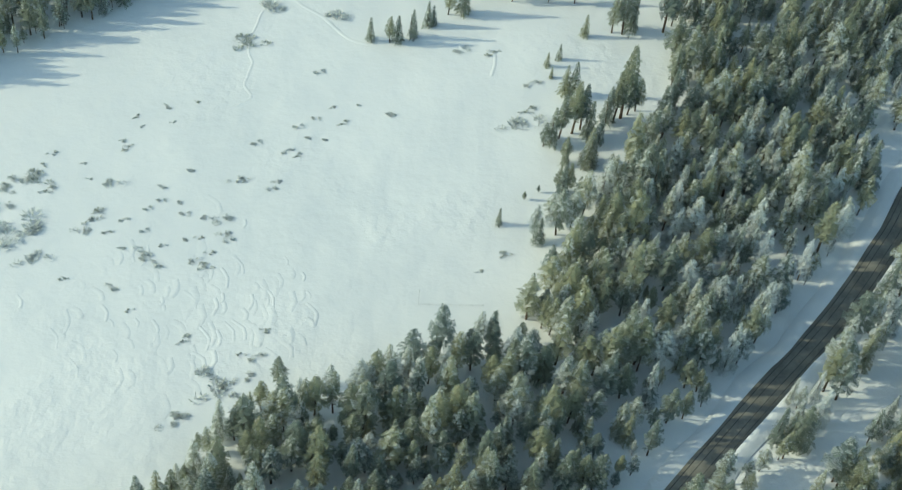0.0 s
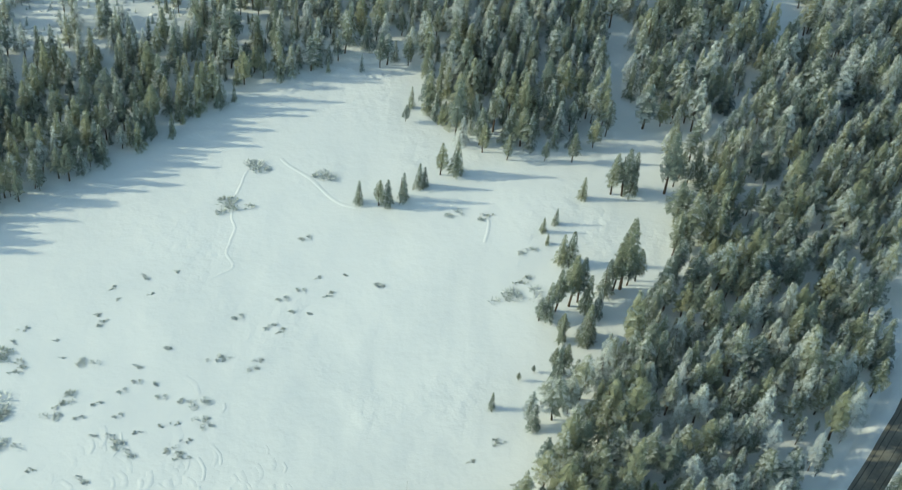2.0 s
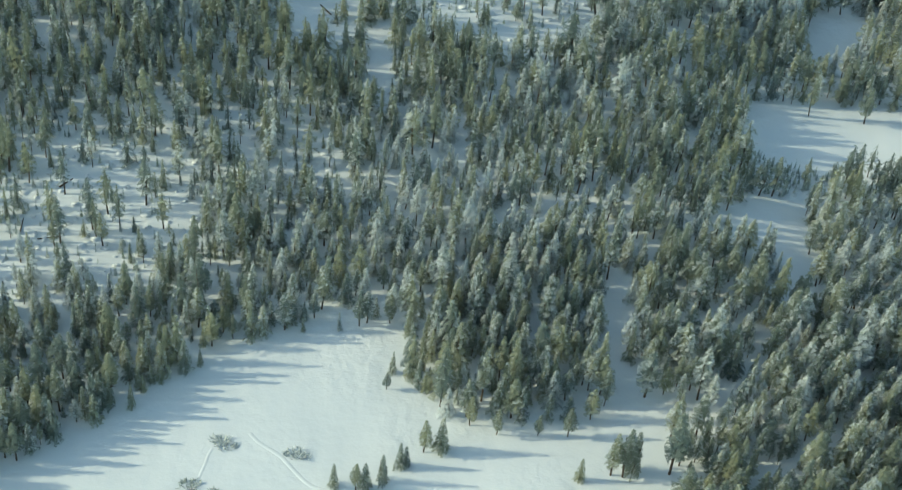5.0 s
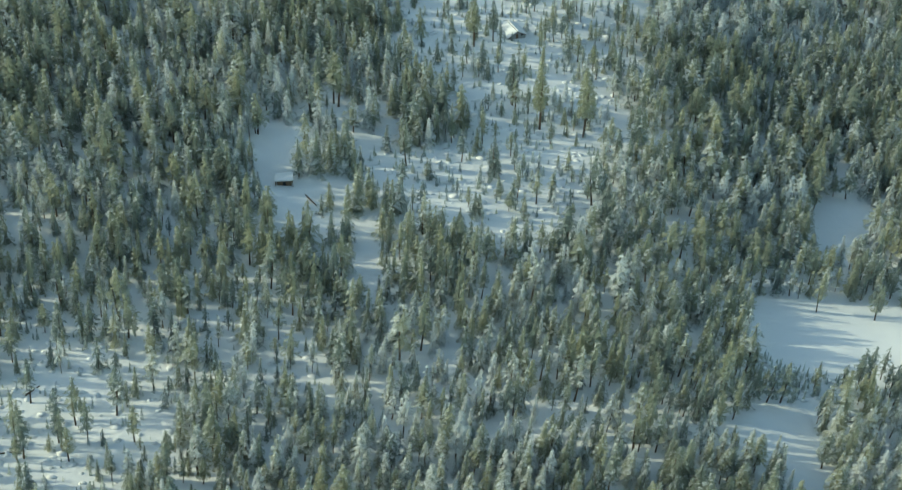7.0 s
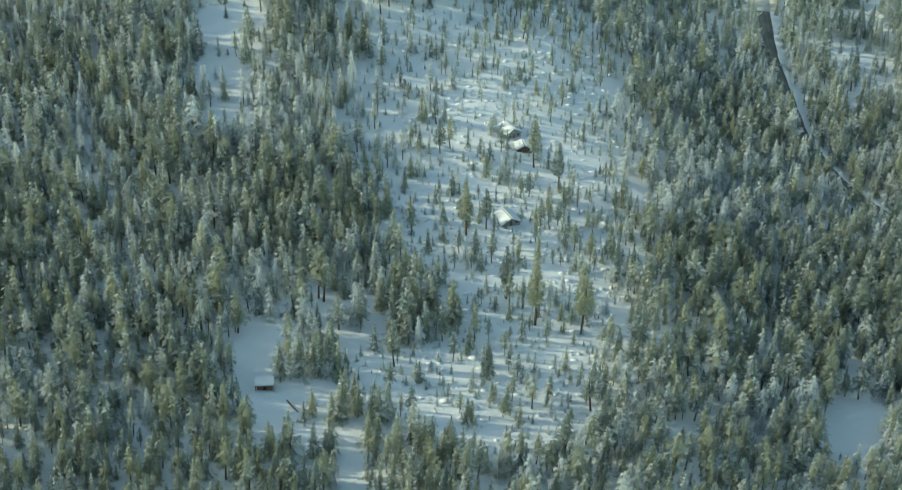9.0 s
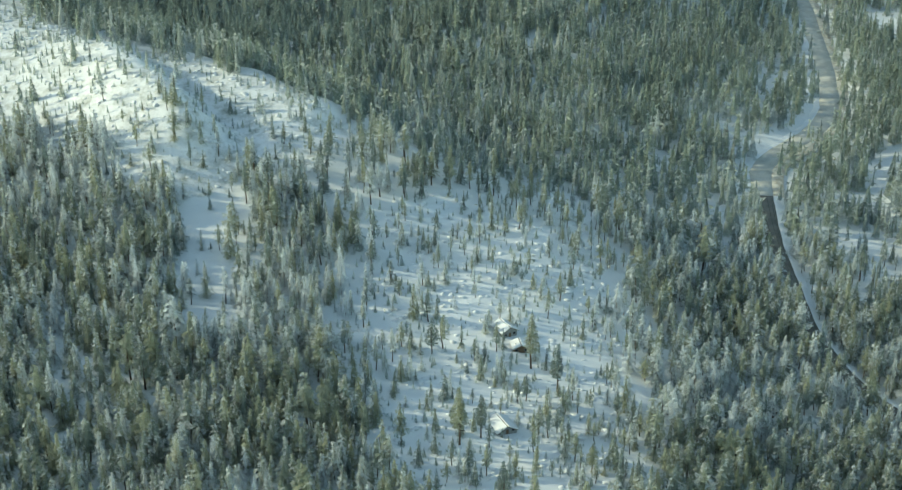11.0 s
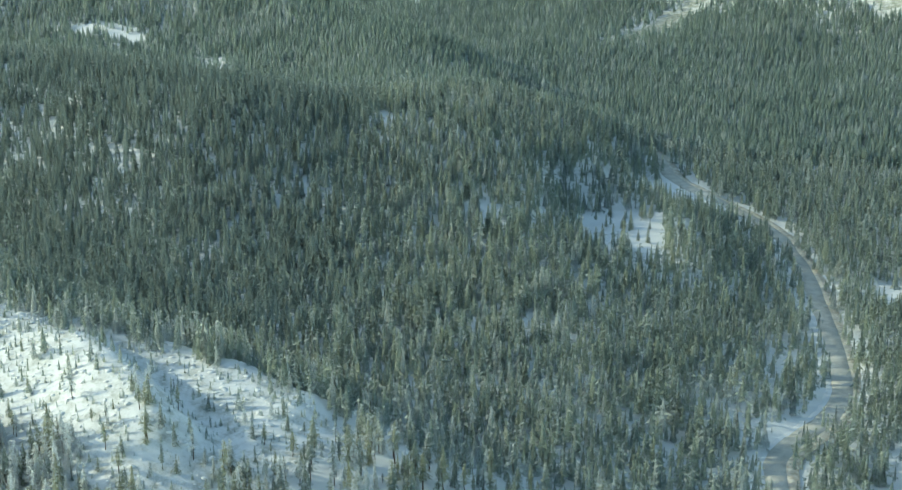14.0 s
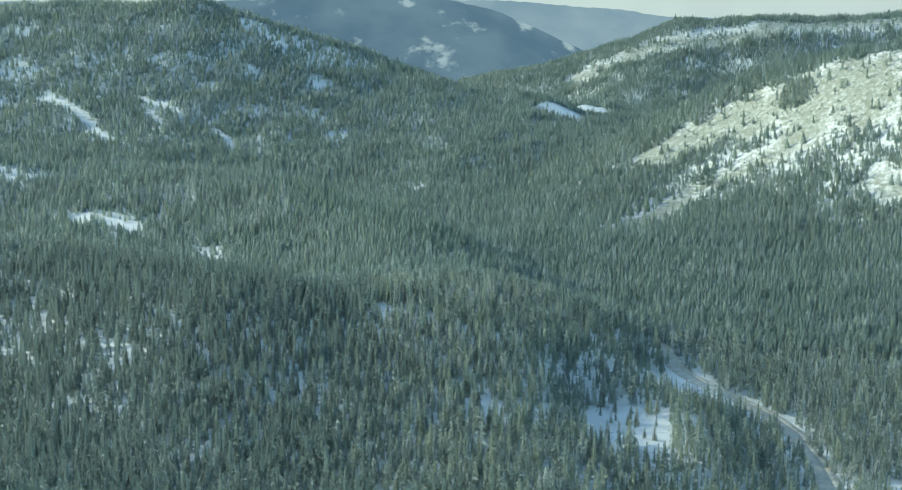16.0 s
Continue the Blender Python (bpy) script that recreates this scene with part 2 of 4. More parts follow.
# outline, and the share of the woods' density that grows inside it
GLADES = [
    ([(-260, 800), (-120, 770), (-70, 788), (-22, 830), (-10, 790), (-27, 716), (-66, 687), (-86, 685), (-170, 690), (-260, 700)], 0.85),
    ([(75, 815), (78, 770), (73, 659), (65, 569), (92, 590), (112, 700), (105, 800)], 0.6),
    ([(-150, 392), (-114, 392), (-96, 396), (-84, 406), (-68, 416), (-70, 434), (-66, 444), (-37, 446), (-25, 438), (-30, 456), (-42, 474), (-112, 473), (-128, 462), (-112, 449), (-150, 442)], 0.31),
    ([(-66, 446), (-37, 448), (-25, 440), (-30, 456), (-42, 474), (-112, 473), (-128, 462), (-112, 449)], 0.62),
    ([(-32, 715), (-32, 684), (-12, 640), (-6, 612), (16, 585), (2, 566), (-20, 556), (-27, 540), (-6, 528), (6, 516), (26, 506), (51, 516), (62, 560), (74, 612), (80, 650), (80, 700), (84, 750), (88, 800), (84, 845), (66, 860), (45, 822), (10, 803), (-15, 790), (-24, 745)], 0.29),
    ([(-260, 1000), (-216, 967), (-164, 918), (-117, 900), (-75, 878), (-30, 846), (-22, 830), (-40, 802), (-75, 796), (-85, 783), (-101, 777), (-124, 779), (-137, 812), (-162, 821), (-185, 831), (-260, 846)], 0.15),
    ([(-57, 570), (-44, 573), (-42, 553), (-39, 541), (-28, 541), (-25, 528), (-26, 510), (-38, 510), (-52, 520), (-58, 548)], 0.05),
    ([(-101, 785), (-77, 795), (-66, 687), (-86, 685)], 0.2),
    ([(-60, 798), (-22, 832), (30, 848), (64, 864), (45, 822), (10, 803), (-15, 790), (-40, 783)], 0.38),
    ([(103, 495), (112, 501), (126, 499), (142, 501), (175, 498), (175, 468), (149, 466), (136, 462), (124, 462), (112, 466), (98, 474)], 0.03),
    ([(84, 430), (94, 438), (105, 446), (115, 457), (124, 457), (121, 446), (113, 438), (111, 419), (109, 398), (101, 396), (97, 420)], 0.08),
    ([(98, 474), (112, 466), (124, 462), (120, 452), (108, 446), (98, 452)], 0.06),
    ([(149, 592), (159, 595), (154, 568), (158, 549), (152, 524), (129, 521), (130, 535), (139, 559)], 0.04),
    ([(114, 1327), (139, 1342), (180, 1344), (172, 1290), (168, 1232), (142, 1220), (142, 1246), (110, 1246)], 0.02),
    ([(158, 1436), (185, 1482), (190, 1460), (212, 1454), (222, 1416), (208, 1392), (186, 1398), (168, 1408)], 0.03),
    ([(37, 1232), (53, 1234), (56, 1265), (42, 1262)], 0.05),
    ([(202, 868), (222, 864), (232, 842), (226, 796), (206, 806)], 0.28),
    ([(212, 895), (218, 893), (240, 950), (272, 985), (268, 965), (236, 912), (225, 880)], 0.15),
    ([(150, 1000), (182, 968), (178, 950), (146, 985)], 0.25),
    ([(196, 1085), (228, 1125), (232, 1100), (214, 1035), (204, 1040)], 0.25),
    ([(140, 890), (152, 880), (150, 800), (138, 810)], 0.4),
    ([(305, 1200), (345, 1190), (345, 1246), (310, 1256)], 0.1),
    ([(-620, 2225), (-500, 2205), (-440, 2195), (-440, 2165), (-520, 2165), (-620, 2185)], 0.15),
    ([(-425, 2067), (-376, 2059), (-338, 2036), (-323, 2008), (-332, 1990), (-371, 2016), (-415, 2030)], 0.16),
    ([(-260, 1942), (-226, 1928), (-204, 1836), (-228, 1825), (-250, 1890)], 0.12),
    ([(-138, 1767), (-100, 1718), (-94, 1635), (-122, 1670)], 0.12),
    ([(-28, 1600), (0, 1715), (4, 1650), (-19, 1560)], 0.12),
    ([(-44, 1396), (-32, 1412), (-10, 1390), (-31, 1360)], 0.1),
    ([(-49, 2450), (-7, 2450), (-10, 2345), (-26, 2370)], 0.15),
    ([(170, 2940), (204, 3008), (241, 3022), (290, 3030), (261, 2946), (209, 2920)], 0.03),
    ([(150, 3300), (230, 3310), (330, 3280), (340, 3200), (280, 3190), (200, 3230)], 0.05),
    ([(-360, 3170), (-247, 3160), (-160, 3140), (-99, 3150), (-96, 3085), (-155, 3030), (-215, 3010), (-277, 3030), (-343, 3070)], 0.28),
    ([(-765, 3010), (-698, 3050), (-690, 3020), (-735, 2980)], 0.35),
    ([(-740, 2900), (-689, 2905), (-650, 2880), (-657, 2860), (-730, 2855)], 0.25),
    ([(-209, 2935), (-176, 2962), (-168, 2940), (-198, 2910)], 0.1),
    ([(-40, 3120), (-15, 3110), (-15, 3065), (-39, 3060)], 0.1),
    ([(15, 3100), (46, 3060), (46, 3030), (30, 3005)], 0.1),
    ([(-178, 2730), (-139, 2752), (-134, 2718), (-160, 2700)], 0.15),
]
LANES = [([(52, 345), (49, 381), (54, 402)], 3.6), ([(-18.5, 486), (-18.5, 520)], 4.3), ([(114, 1349), (159, 1359), (207, 1385)], 4.0),
         ([(-633, 2800), (-601, 2787), (-566, 2751), (-546, 2723), (-532, 2697), (-506, 2662)], 8.0), ([(-483, 2808), (-451, 2785), (-418, 2757), (-398, 2740)], 6.0),
         ([(-346, 2711), (-327, 2696), (-315, 2667), (-306, 2635)], 7.0), ([(-460, 2759), (-425, 2711)], 5.0), ([(-503, 2670), (-461, 2614)], 4.0)]
LANES.append(([(48, 185), (69, 210), (89, 233), (104, 254), (115, 272), (147, 333), (190, 452)], 3.4))      # the road's west verge
LANES.append(([(20, 111), (34, 128), (67, 169), (88, 194), (108, 217), (121, 236)], 5.0))      # a gap east of the road
# a stand thick with frost; beside it the spur's thinner frost also imitates shade
FROSTED = [(-560, 2200), (-448, 2210), (-298, 2180), (-189, 2110), (-123, 2038), (-231, 2042), (-371, 2071), (-452, 2126), (-540, 2120)]
SHADED_STAND = [(-190, 2130), (-124, 2060), (-50, 1960), (10, 1860), (73, 1770), (69, 1720), (11, 1770), (-37, 1830), (-91, 1930), (-135, 2000)]
OPEN_FACE = [(275, 2391), (289, 2434), (354, 2448), (403, 2449), (450, 2442), (520, 2399), (586, 2352), (626, 2314), (608, 2245), (559, 2244), (508, 2275), (451, 2325), (430, 2334), (362, 2389), (302, 2360)]
OPEN_LANE = [(217, 2083), (261, 2154), (304, 2204), (342, 2257), (375, 2278), (421, 2282), (463, 2269), (504, 2256), (557, 2236), (598, 2210)]
FAR_BAND = [(340, 3689), (392, 3702), (460, 3735), (578, 3755), (695, 3770), (844, 3800), (1000, 3820), (2600, 3850)]


def bareness(x, y):
    """How far the snow has gone, or is darkened under the far woods."""
    glade = np.zeros(np.shape(x), bool)
    for pts, share in GLADES[-16:]:
        glade |= inside(x, y, pts)
    ragged = 14 * wave(x, y, 70, 34) + 8 * wave(x, y, 30, 35)
    b = np.where(inside(x + 0.6 * ragged, y + 0.6 * ragged, OPEN_FACE), 0.98, 0.0)
    b = np.maximum(b, 1.0 * smooth(30, 12, along(x, y, OPEN_LANE) + 0.4 * ragged))
    b = np.maximum(b, 0.9 * smooth(55, 25, np.hypot(x - 552, y - 2103) + ragged))
    b = np.maximum(b, 1.0 * smooth(70, 30, along(x, y, FAR_BAND) + ragged))
    b = np.maximum(b, np.where(glade, 0.15, 0.5) * smooth(1480, 1700, y) * (1 - smooth(3600, 3900, y)))          # brush and tree shade put into the ground colour under the far woods
    slope = [(-260, 1000), (-216, 967), (-164, 918), (-117, 900), (-75, 878), (-30, 846), (-22, 830), (-70, 788), (-120, 770), (-260, 800)]
    b = np.maximum(b, np.where(inside(x, y, slope), 0.5, 0.0))
    return b


def density(x, y):
    """Share of the full density at which trees stand."""
    d = np.clip(0.92 + 0.35 * wave(x, y, 70, 21) + 0.25 * wave(x, y, 26, 22), 0.35 + 0.45 * smooth(470, 400, y) + 0.35 * smooth(880, 1000, y), 1.0)
    stray = smooth(500, 560, y) * smooth(1200, 1000, y)          # the edges of the open woods are ragged
    gx, gy = x + 7 * stray * wave(x, y, 24, 23), y + 9 * stray * wave(x, y, 27, 24)
    for pts, share in GLADES:
        d = np.where(inside(gx, gy, pts), share, d)
    d = np.where(inside(x, y, MEADOW), 0, d)
    for pts, half in LANES:
        d = np.where(along(x, y, pts) < half, 0, d)
    road = along(x, y, ROAD_LINE)
    d = np.where((road < 18) & (y > 900) & (y < 1480), d * 0.45, d)
    d = np.where((road < 22) & (y < 340), d * 0.85, d)
    d = np.where(road < 4.4 + 0.8 * smooth(430, 600, y) + 1.9 * smooth(830, 940, y), 0, d)
    d = np.where((along(x, y, OPEN_LANE) < 60) & (y > 1900), d * 0.6, d)
    d *= 1 - (0.96 - 0.06 * smooth(3300, 3500, y)) * smooth(0.45, 0.7, bareness(x, y)) * (wave(x, y, 90, 31) < 0.75) * (y > 1500)
    d = np.where((y > 3260) & (x < 60), 0, d)                 # beyond the western crest
    far = smooth(2300, 2700, y)
    d *= 1 - far * 0.35 * (wave(x, y, 130, 33) > 0.6)
    return d


def land(x, y):
    """Height of the finished ground: the road is cut in level, and the open slopes are humped."""
    z = height(x, y)
    z += 0.5 * wave(x, y, 38, 5) * smooth(380, 460, y) + 0.12 * wave(x, y, 23, 6)
    z += 6 * wave(x, y, 330, 8) * smooth(1500, 2000, y) + 5 * wave(x, y, 120, 9) * smooth(2100, 2600, y)
    return z


def shaped(name, verts, faces, materials, slots=None, smooth_faces=False, **attrs):
    """A mesh from arrays, with float attributes on its points."""
    me = bpy.data.meshes.new(name)
    faces = np.asarray(faces)
    k = faces.shape[1]
    me.vertices.add(len(verts))
    me.vertices.foreach_set("co", np.ascontiguousarray(verts, np.float32).ravel())
    me.loops.add(faces.size)
    me.loops.foreach_set("vertex_index", np.ascontiguousarray(faces, np.int32).ravel())
    me.polygons.add(len(faces))
    me.polygons.foreach_set("loop_start", np.arange(0, faces.size, k, dtype=np.int32))
    for mat in materials:
        me.materials.append(mat)
    if slots is not None:
        me.polygons.foreach_set("material_index", np.ascontiguousarray(slots, np.int32))
    for key, values in attrs.items():
        me.attributes.new(key, "FLOAT", "POINT").data.foreach_set("value", np.ascontiguousarray(values, np.float32))
    me.polygons.foreach_set("use_smooth", np.full(len(faces), smooth_faces))
    me.update(calc_edges=True)
    return me


def stretch(lo, hi, fine_lo, fine_hi, fine, growth):
    """Grid lines, fine in the middle and wider towards both ends."""
    mid = list(np.arange(fine_lo, fine_hi + fine, fine))
    up, down, s = [mid[-1]], [mid[0]], fine
    while up[-1] < hi:
        s *= growth
        up.append(up[-1] + s)
    s = fine
    while down[-1] > lo:
        s *= growth
        down.append(down[-1] - s)
    return np.array(down[:0:-1] + mid + up[1:])


def ground():
    gx, gy = stretch(-4500, 4500, -190, 190, 4.0, 1.06), stretch(-1500, 6500, 150, 1000, 4.0, 1.028)
    x, y = np.meshgrid(gx, gy)
    z = land(x, y)
    near = along(x, y, ROAD_LINE)
    z = z - 0.8 * (1 - smooth(7.0, 12.0, near))
    n, m = x.shape
    i = np.arange(n * m).reshape(n, m)
    faces = np.stack([i[:-1, :-1], i[:-1, 1:], i[1:, 1:], i[1:, :-1]], -1).reshape(-1, 4)
    me = shaped("ground", np.stack([x, y, z], -1).reshape(-1, 3), faces, [SNOW], smooth_faces=True, bare=bareness(x, y).ravel())
    return tagged(new("ground", me), "snow-covered valley floor and hills", "ground", kind="structure")


ground()


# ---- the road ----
# the near road's tree shade is put into this darker colour
SHADED_ASPHALT = plain("shaded_sanded_asphalt", (0.12, 0.118, 0.105), (0.21, 0.203, 0.175), 0.2, 0.75)
TRACK = plain("worn_wheel_track", (0.05, 0.05, 0.048), (0.11, 0.106, 0.098), 0.25, 0.6)


def ribbon(name, line, offsets, lifts, material):
    """A strip laid along the line on the ground: offsets across it, and the lift of each."""
    t = np.gradient(line, axis=0)
    t /= np.linalg.norm(t, axis=1)[:, None]
    side = np.stack([t[:, 1], -t[:, 0]], 1)
    z = land(line[:, 0], line[:, 1])
    wide = 1 + 0.65 * smooth(830, 940, line[:, 1:])          # broad shoulders on the far stretch
    if material is SNOW:                                     # ploughed banks are uneven
        wide = wide * (1 + 0.16 * wave(line[:, :1], line[:, 1:], 31, 81) + 0.08 * wave(line[:, :1], line[:, 1:], 11, 82))
    pts = np.stack([np.column_stack([line + side * o * wide, z + h]) for o, h in zip(offsets, lifts)], 1)
    n, m = pts.shape[:2]
    i = np.arange(n * m).reshape(n, m)
    faces = np.stack([i[:-1, :-1], i[:-1, 1:], i[1:, 1:], i[1:, :-1]], -1).reshape(-1, 4)
    return new(name, shaped(name, pts.reshape(-1, 3), faces, [material], bare=np.zeros(n * m), smooth_faces=True))


# the same sanded road without that shade, for the far stretch
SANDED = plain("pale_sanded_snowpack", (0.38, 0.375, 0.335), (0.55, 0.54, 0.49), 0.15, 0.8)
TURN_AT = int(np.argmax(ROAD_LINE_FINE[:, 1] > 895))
ACROSS, LIFTS = [-3.8, -3.5, 0, 3.5, 3.8], [-0.4, 0.10, 0.16, 0.10, -0.4]
tagged(ribbon("road", ROAD_LINE_FINE[:TURN_AT + 1], ACROSS, LIFTS, SHADED_ASPHALT), "sanded road through the forest, tree shade put into its dark colour", "road", kind="structure")
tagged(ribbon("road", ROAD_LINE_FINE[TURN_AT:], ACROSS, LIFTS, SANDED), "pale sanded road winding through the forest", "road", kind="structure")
for track in (-2.55, -1.05, 1.05, 2.55):                     # two wheel tracks in each lane
    rise = 0.16 - 0.06 * abs(track) / 3.9
    tagged(ribbon("wheel_track", ROAD_LINE_FINE[:TURN_AT + 1], [track - 0.42, track, track + 0.42], [rise - 0.04, rise + 0.012, rise - 0.04], TRACK), "dark worn wheel track on the sanded road", "wheel track", kind="structure")
GRAVEL = plain("tan_gravel_and_snow", (0.34, 0.31, 0.25), (0.60, 0.585, 0.53), 0.35, 0.9)
tagged(ribbon("gravel_bank", ROAD_LINE_FINE[TURN_AT:], [3.4, 4.0, 4.7, 5.4, 7.4], [0.02, 0.2, 0.3, 0.2, -0.6], GRAVEL), "tan gravel bank with old snow along the road", "gravel bank", kind="structure")
tagged(ribbon("snow_bank", ROAD_LINE_FINE, [-7.8, -5.8, -4.7, -4.0, -3.3], [-0.6, 0.1, 0.24, 0.2, 0.02], SNOW), "ploughed snow bank along the road", "snow bank", kind="structure")
tagged(ribbon("snow_bank", ROAD_LINE_FINE[:TURN_AT + 1], [3.3, 3.9, 4.5, 5.4, 7.4], [0.02, 0.2, 0.24, 0.1, -0.6], SNOW), "ploughed snow bank along the road", "snow bank", kind="structure")


# ---- trees ----
def crown(rng, kind, sprays, rings):
    """A crown of height 1: a ragged core with drooping sprays round it. Gives points, triangles, and the snow on each point."""
    v, f, snow = [], [], []
    foot = {"pine": 0.26, "fir": 0.05, "tall": 0.30}[kind]
    wide = {"pine": 0.158, "fir": 0.15, "tall": 0.11}[kind]

    def radius(h):
        u = (h - foot) / (1 - foot)
        if kind == "fir":
            return wide * (1 - u) ** 0.85 + 0.008
        return wide * min(1, 0.5 + 2.0 * u) * max(0.0, 1 - u) ** 0.95 * 1.2 + 0.008

    sides = 5
    hs = [foot + (1 - foot) * u for u in np.linspace(0, 0.93, rings)]
    for h in hs:
        a0 = rng.uniform(0, 6.28)
        for k in range(sides):
            a, r = a0 + k * 2 * math.pi / sides, radius(h) * (rng.uniform(0.35, 0.6) if sprays > 150 else rng.uniform(0.5, 0.82) if sprays > 30 else rng.uniform(0.55, 0.95))
            v.append((r * math.cos(a), r * math.sin(a), h + rng.uniform(-0.02, 0.02)))
            snow.append(rng.uniform(0.0, 0.2))
    v.append((0, 0, 1.0))
    snow.append(0.4)
    top = len(v) - 1
    for j in range(rings - 1):
        for k in range(sides):
            a, b = j * sides + k, j * sides + (k + 1) % sides
            f += [(a, b, b + sides), (a, b + sides, a + sides)]
    for k in range(sides):
        f.append(((rings - 1) * sides + k, (rings - 1) * sides + (k + 1) % sides, top))
    lean = rng.uniform(0.75, 1.25, 8)
    fine = sprays > 150
    for s in range(sprays):
        h = foot + (1 - foot) * (0.97 * ((s + rng.uniform(0, 1)) / sprays) ** 1.15)
        a = s * 2.39996 + rng.uniform(-0.5, 0.5)
        r = radius(h) * rng.uniform(0.7, 1.2) * lean[int(a / 0.7854) % 8]
        size = (0.047 if fine else 0.070 if sprays > 120 else 0.085 if sprays > 40 else 0.11) * rng.uniform(0.7, 1.4) * (0.55 + 0.45 * r / wide)
        droop = rng.uniform(-0.1, 0.75) if kind == "fir" else rng.uniform(-0.7, 0.4)
        out = np.array([math.cos(a), math.sin(a), -droop])
        side = np.array([-math.sin(a), math.cos(a), rng.uniform(-0.9, 0.9)])
        base = np.array([math.cos(a) * r * 0.5, math.sin(a) * r * 0.5, h + 0.015])
        tip = np.array([math.cos(a) * r, math.sin(a) * r, h - droop * r * 0.5]) + out * size * 0.3
        load = rng.uniform(0, 1) ** 1.2
        i = len(v)
        if fine:
            mid = base * 0.4 + tip * 0.6 + np.array([0, 0, size * 0.3])
            v += [tuple(base), tuple(mid + side * size * 0.5), tuple(tip), tuple(mid - side * size * 0.5)]
            snow += [load * 0.6, load, load * 0.8, load]
            f += [(i, i + 1, i + 2), (i, i + 2, i + 3)]
        else:
            v += [tuple(base + np.array([0, 0, size * 0.4])), tuple(tip + side * size * 0.6), tuple(tip - side * size * 0.6)]
            snow += [load * 0.5, load, load]
            f.append((i, i + 1, i + 2))
    return np.array(v), np.array(f), np.array(snow)


def stem(rng, height_, r, sides=5, limbs=2):
    """A tapered trunk of height_ with two stub limbs."""
    v, f = [], []
    lean = rng.uniform(-0.01, 0.01, 2)
    for h, k in ((-0.05, 1.25), (0.05, 1.0), (height_ * 0.6, 0.7), (height_, 0.12)):
        for s in range(sides):
            a = s * 2 * math.pi / sides
            v.append((r * k * math.cos(a) + lean[0] * h * 8, r * k * math.sin(a) + lean[1] * h * 8, h))
    for j in range(3):
        for s in range(sides):
            a, b = j * sides + s, j * sides + (s + 1) % sides
            f += [(a, b, b + sides), (a, b + sides, a + sides)]
    for a, h in ((rng.uniform(0, 6), 0.3), (rng.uniform(0, 6), 0.45))[:limbs]:
        i = len(v)
        v += [(0, 0, h * height_ + 0.012), (0, 0, h * height_ - 0.012), (0.09 * math.cos(a), 0.09 * math.sin(a), h * height_ + 0.02)]
        f.append((i, i + 1, i + 2))
    return np.array(v), np.array(f)


def simple(rng, sides, tiers, wide):
    """A far tree: a few ragged tiers."""
    v, f, snow = [], [], []
    for t in range(tiers):
        lo, hi = 0.08 + 0.85 * t / tiers, min(1.0, 0.08 + 0.85 * (t + 1) / tiers + 0.22)
        if t == tiers - 1:
            hi = 1.0
        r = wide * (1 - 0.72 * t / tiers)
        i, a0 = len(v), rng.uniform(0, 6)
        for k in range(sides):
            a, q = a0 + k * 2 * math.pi / sides, r * rng.uniform(0.7, 1.25)
            v.append((q * math.cos(a), q * math.sin(a), lo + rng.uniform(-0.04, 0.04)))
            snow.append(rng.uniform(0.05, 0.38))
        v.append((0, 0, hi))
        snow.append(rng.uniform(0.1, 0.4))
        f += [(i + k, i + (k + 1) % sides, i + sides) for k in range(sides)]
    return np.array(v), np.array(f), np.array(snow)


RNG = np.random.default_rng(7)
LEAN = 0.085                              # the wind has bent the trees round the meadow to the east
KINDS = ("pine", "fir", "tall")
NEAR = {k: [(*crown(RNG, k, 360, 4), *stem(RNG, 0.8, 0.016)) for _ in range(7)] for k in KINDS}
SECOND = {k: [(*crown(RNG, k, 124, 4), *stem(RNG, 0.75, 0.016, 4, 1)) for _ in range(8)] for k in KINDS}
CLOSE = {k: [(*crown(RNG, k, 50, 3), *stem(RNG, 0.7, 0.016, 3, 0)) for _ in range(9)] for k in KINDS}
MIDDLE = {k: [crown(RNG, k, 14, 2) for _ in range(9)] for k in KINDS}
FAR = [simple(RNG, 4, 2, 0.24) for _ in range(12)]
FARTHEST = [simple(RNG, 3, 1, 0.27) for _ in range(8)]


def scatter(y0, y1, step, seed):
    """Places for trees between two lines across the valley: x, y, z."""
    rng = np.random.default_rng(seed)
    half = max(0.25 * y1 + 75, 0.30 * (y1 - 190) + 80)
    gx, gy = np.meshgrid(np.arange(-half - 40, half, step), np.arange(y0, y1, step))
    x, y = (g.ravel() + rng.uniform(-0.48, 0.48, g.size) * step for g in (gx, gy))
    wide = np.maximum(0.25 * y + 75, 0.30 * (y - 190) + 80)
    keep = (x > -wide - 40) & (x < wide) & (rng.uniform(0, 1, x.size) < density(x, y)) & (y >= y0) & (y < y1)
    x, y = x[keep], y[keep]
    return np.stack([x, y, land(x, y)], 1)


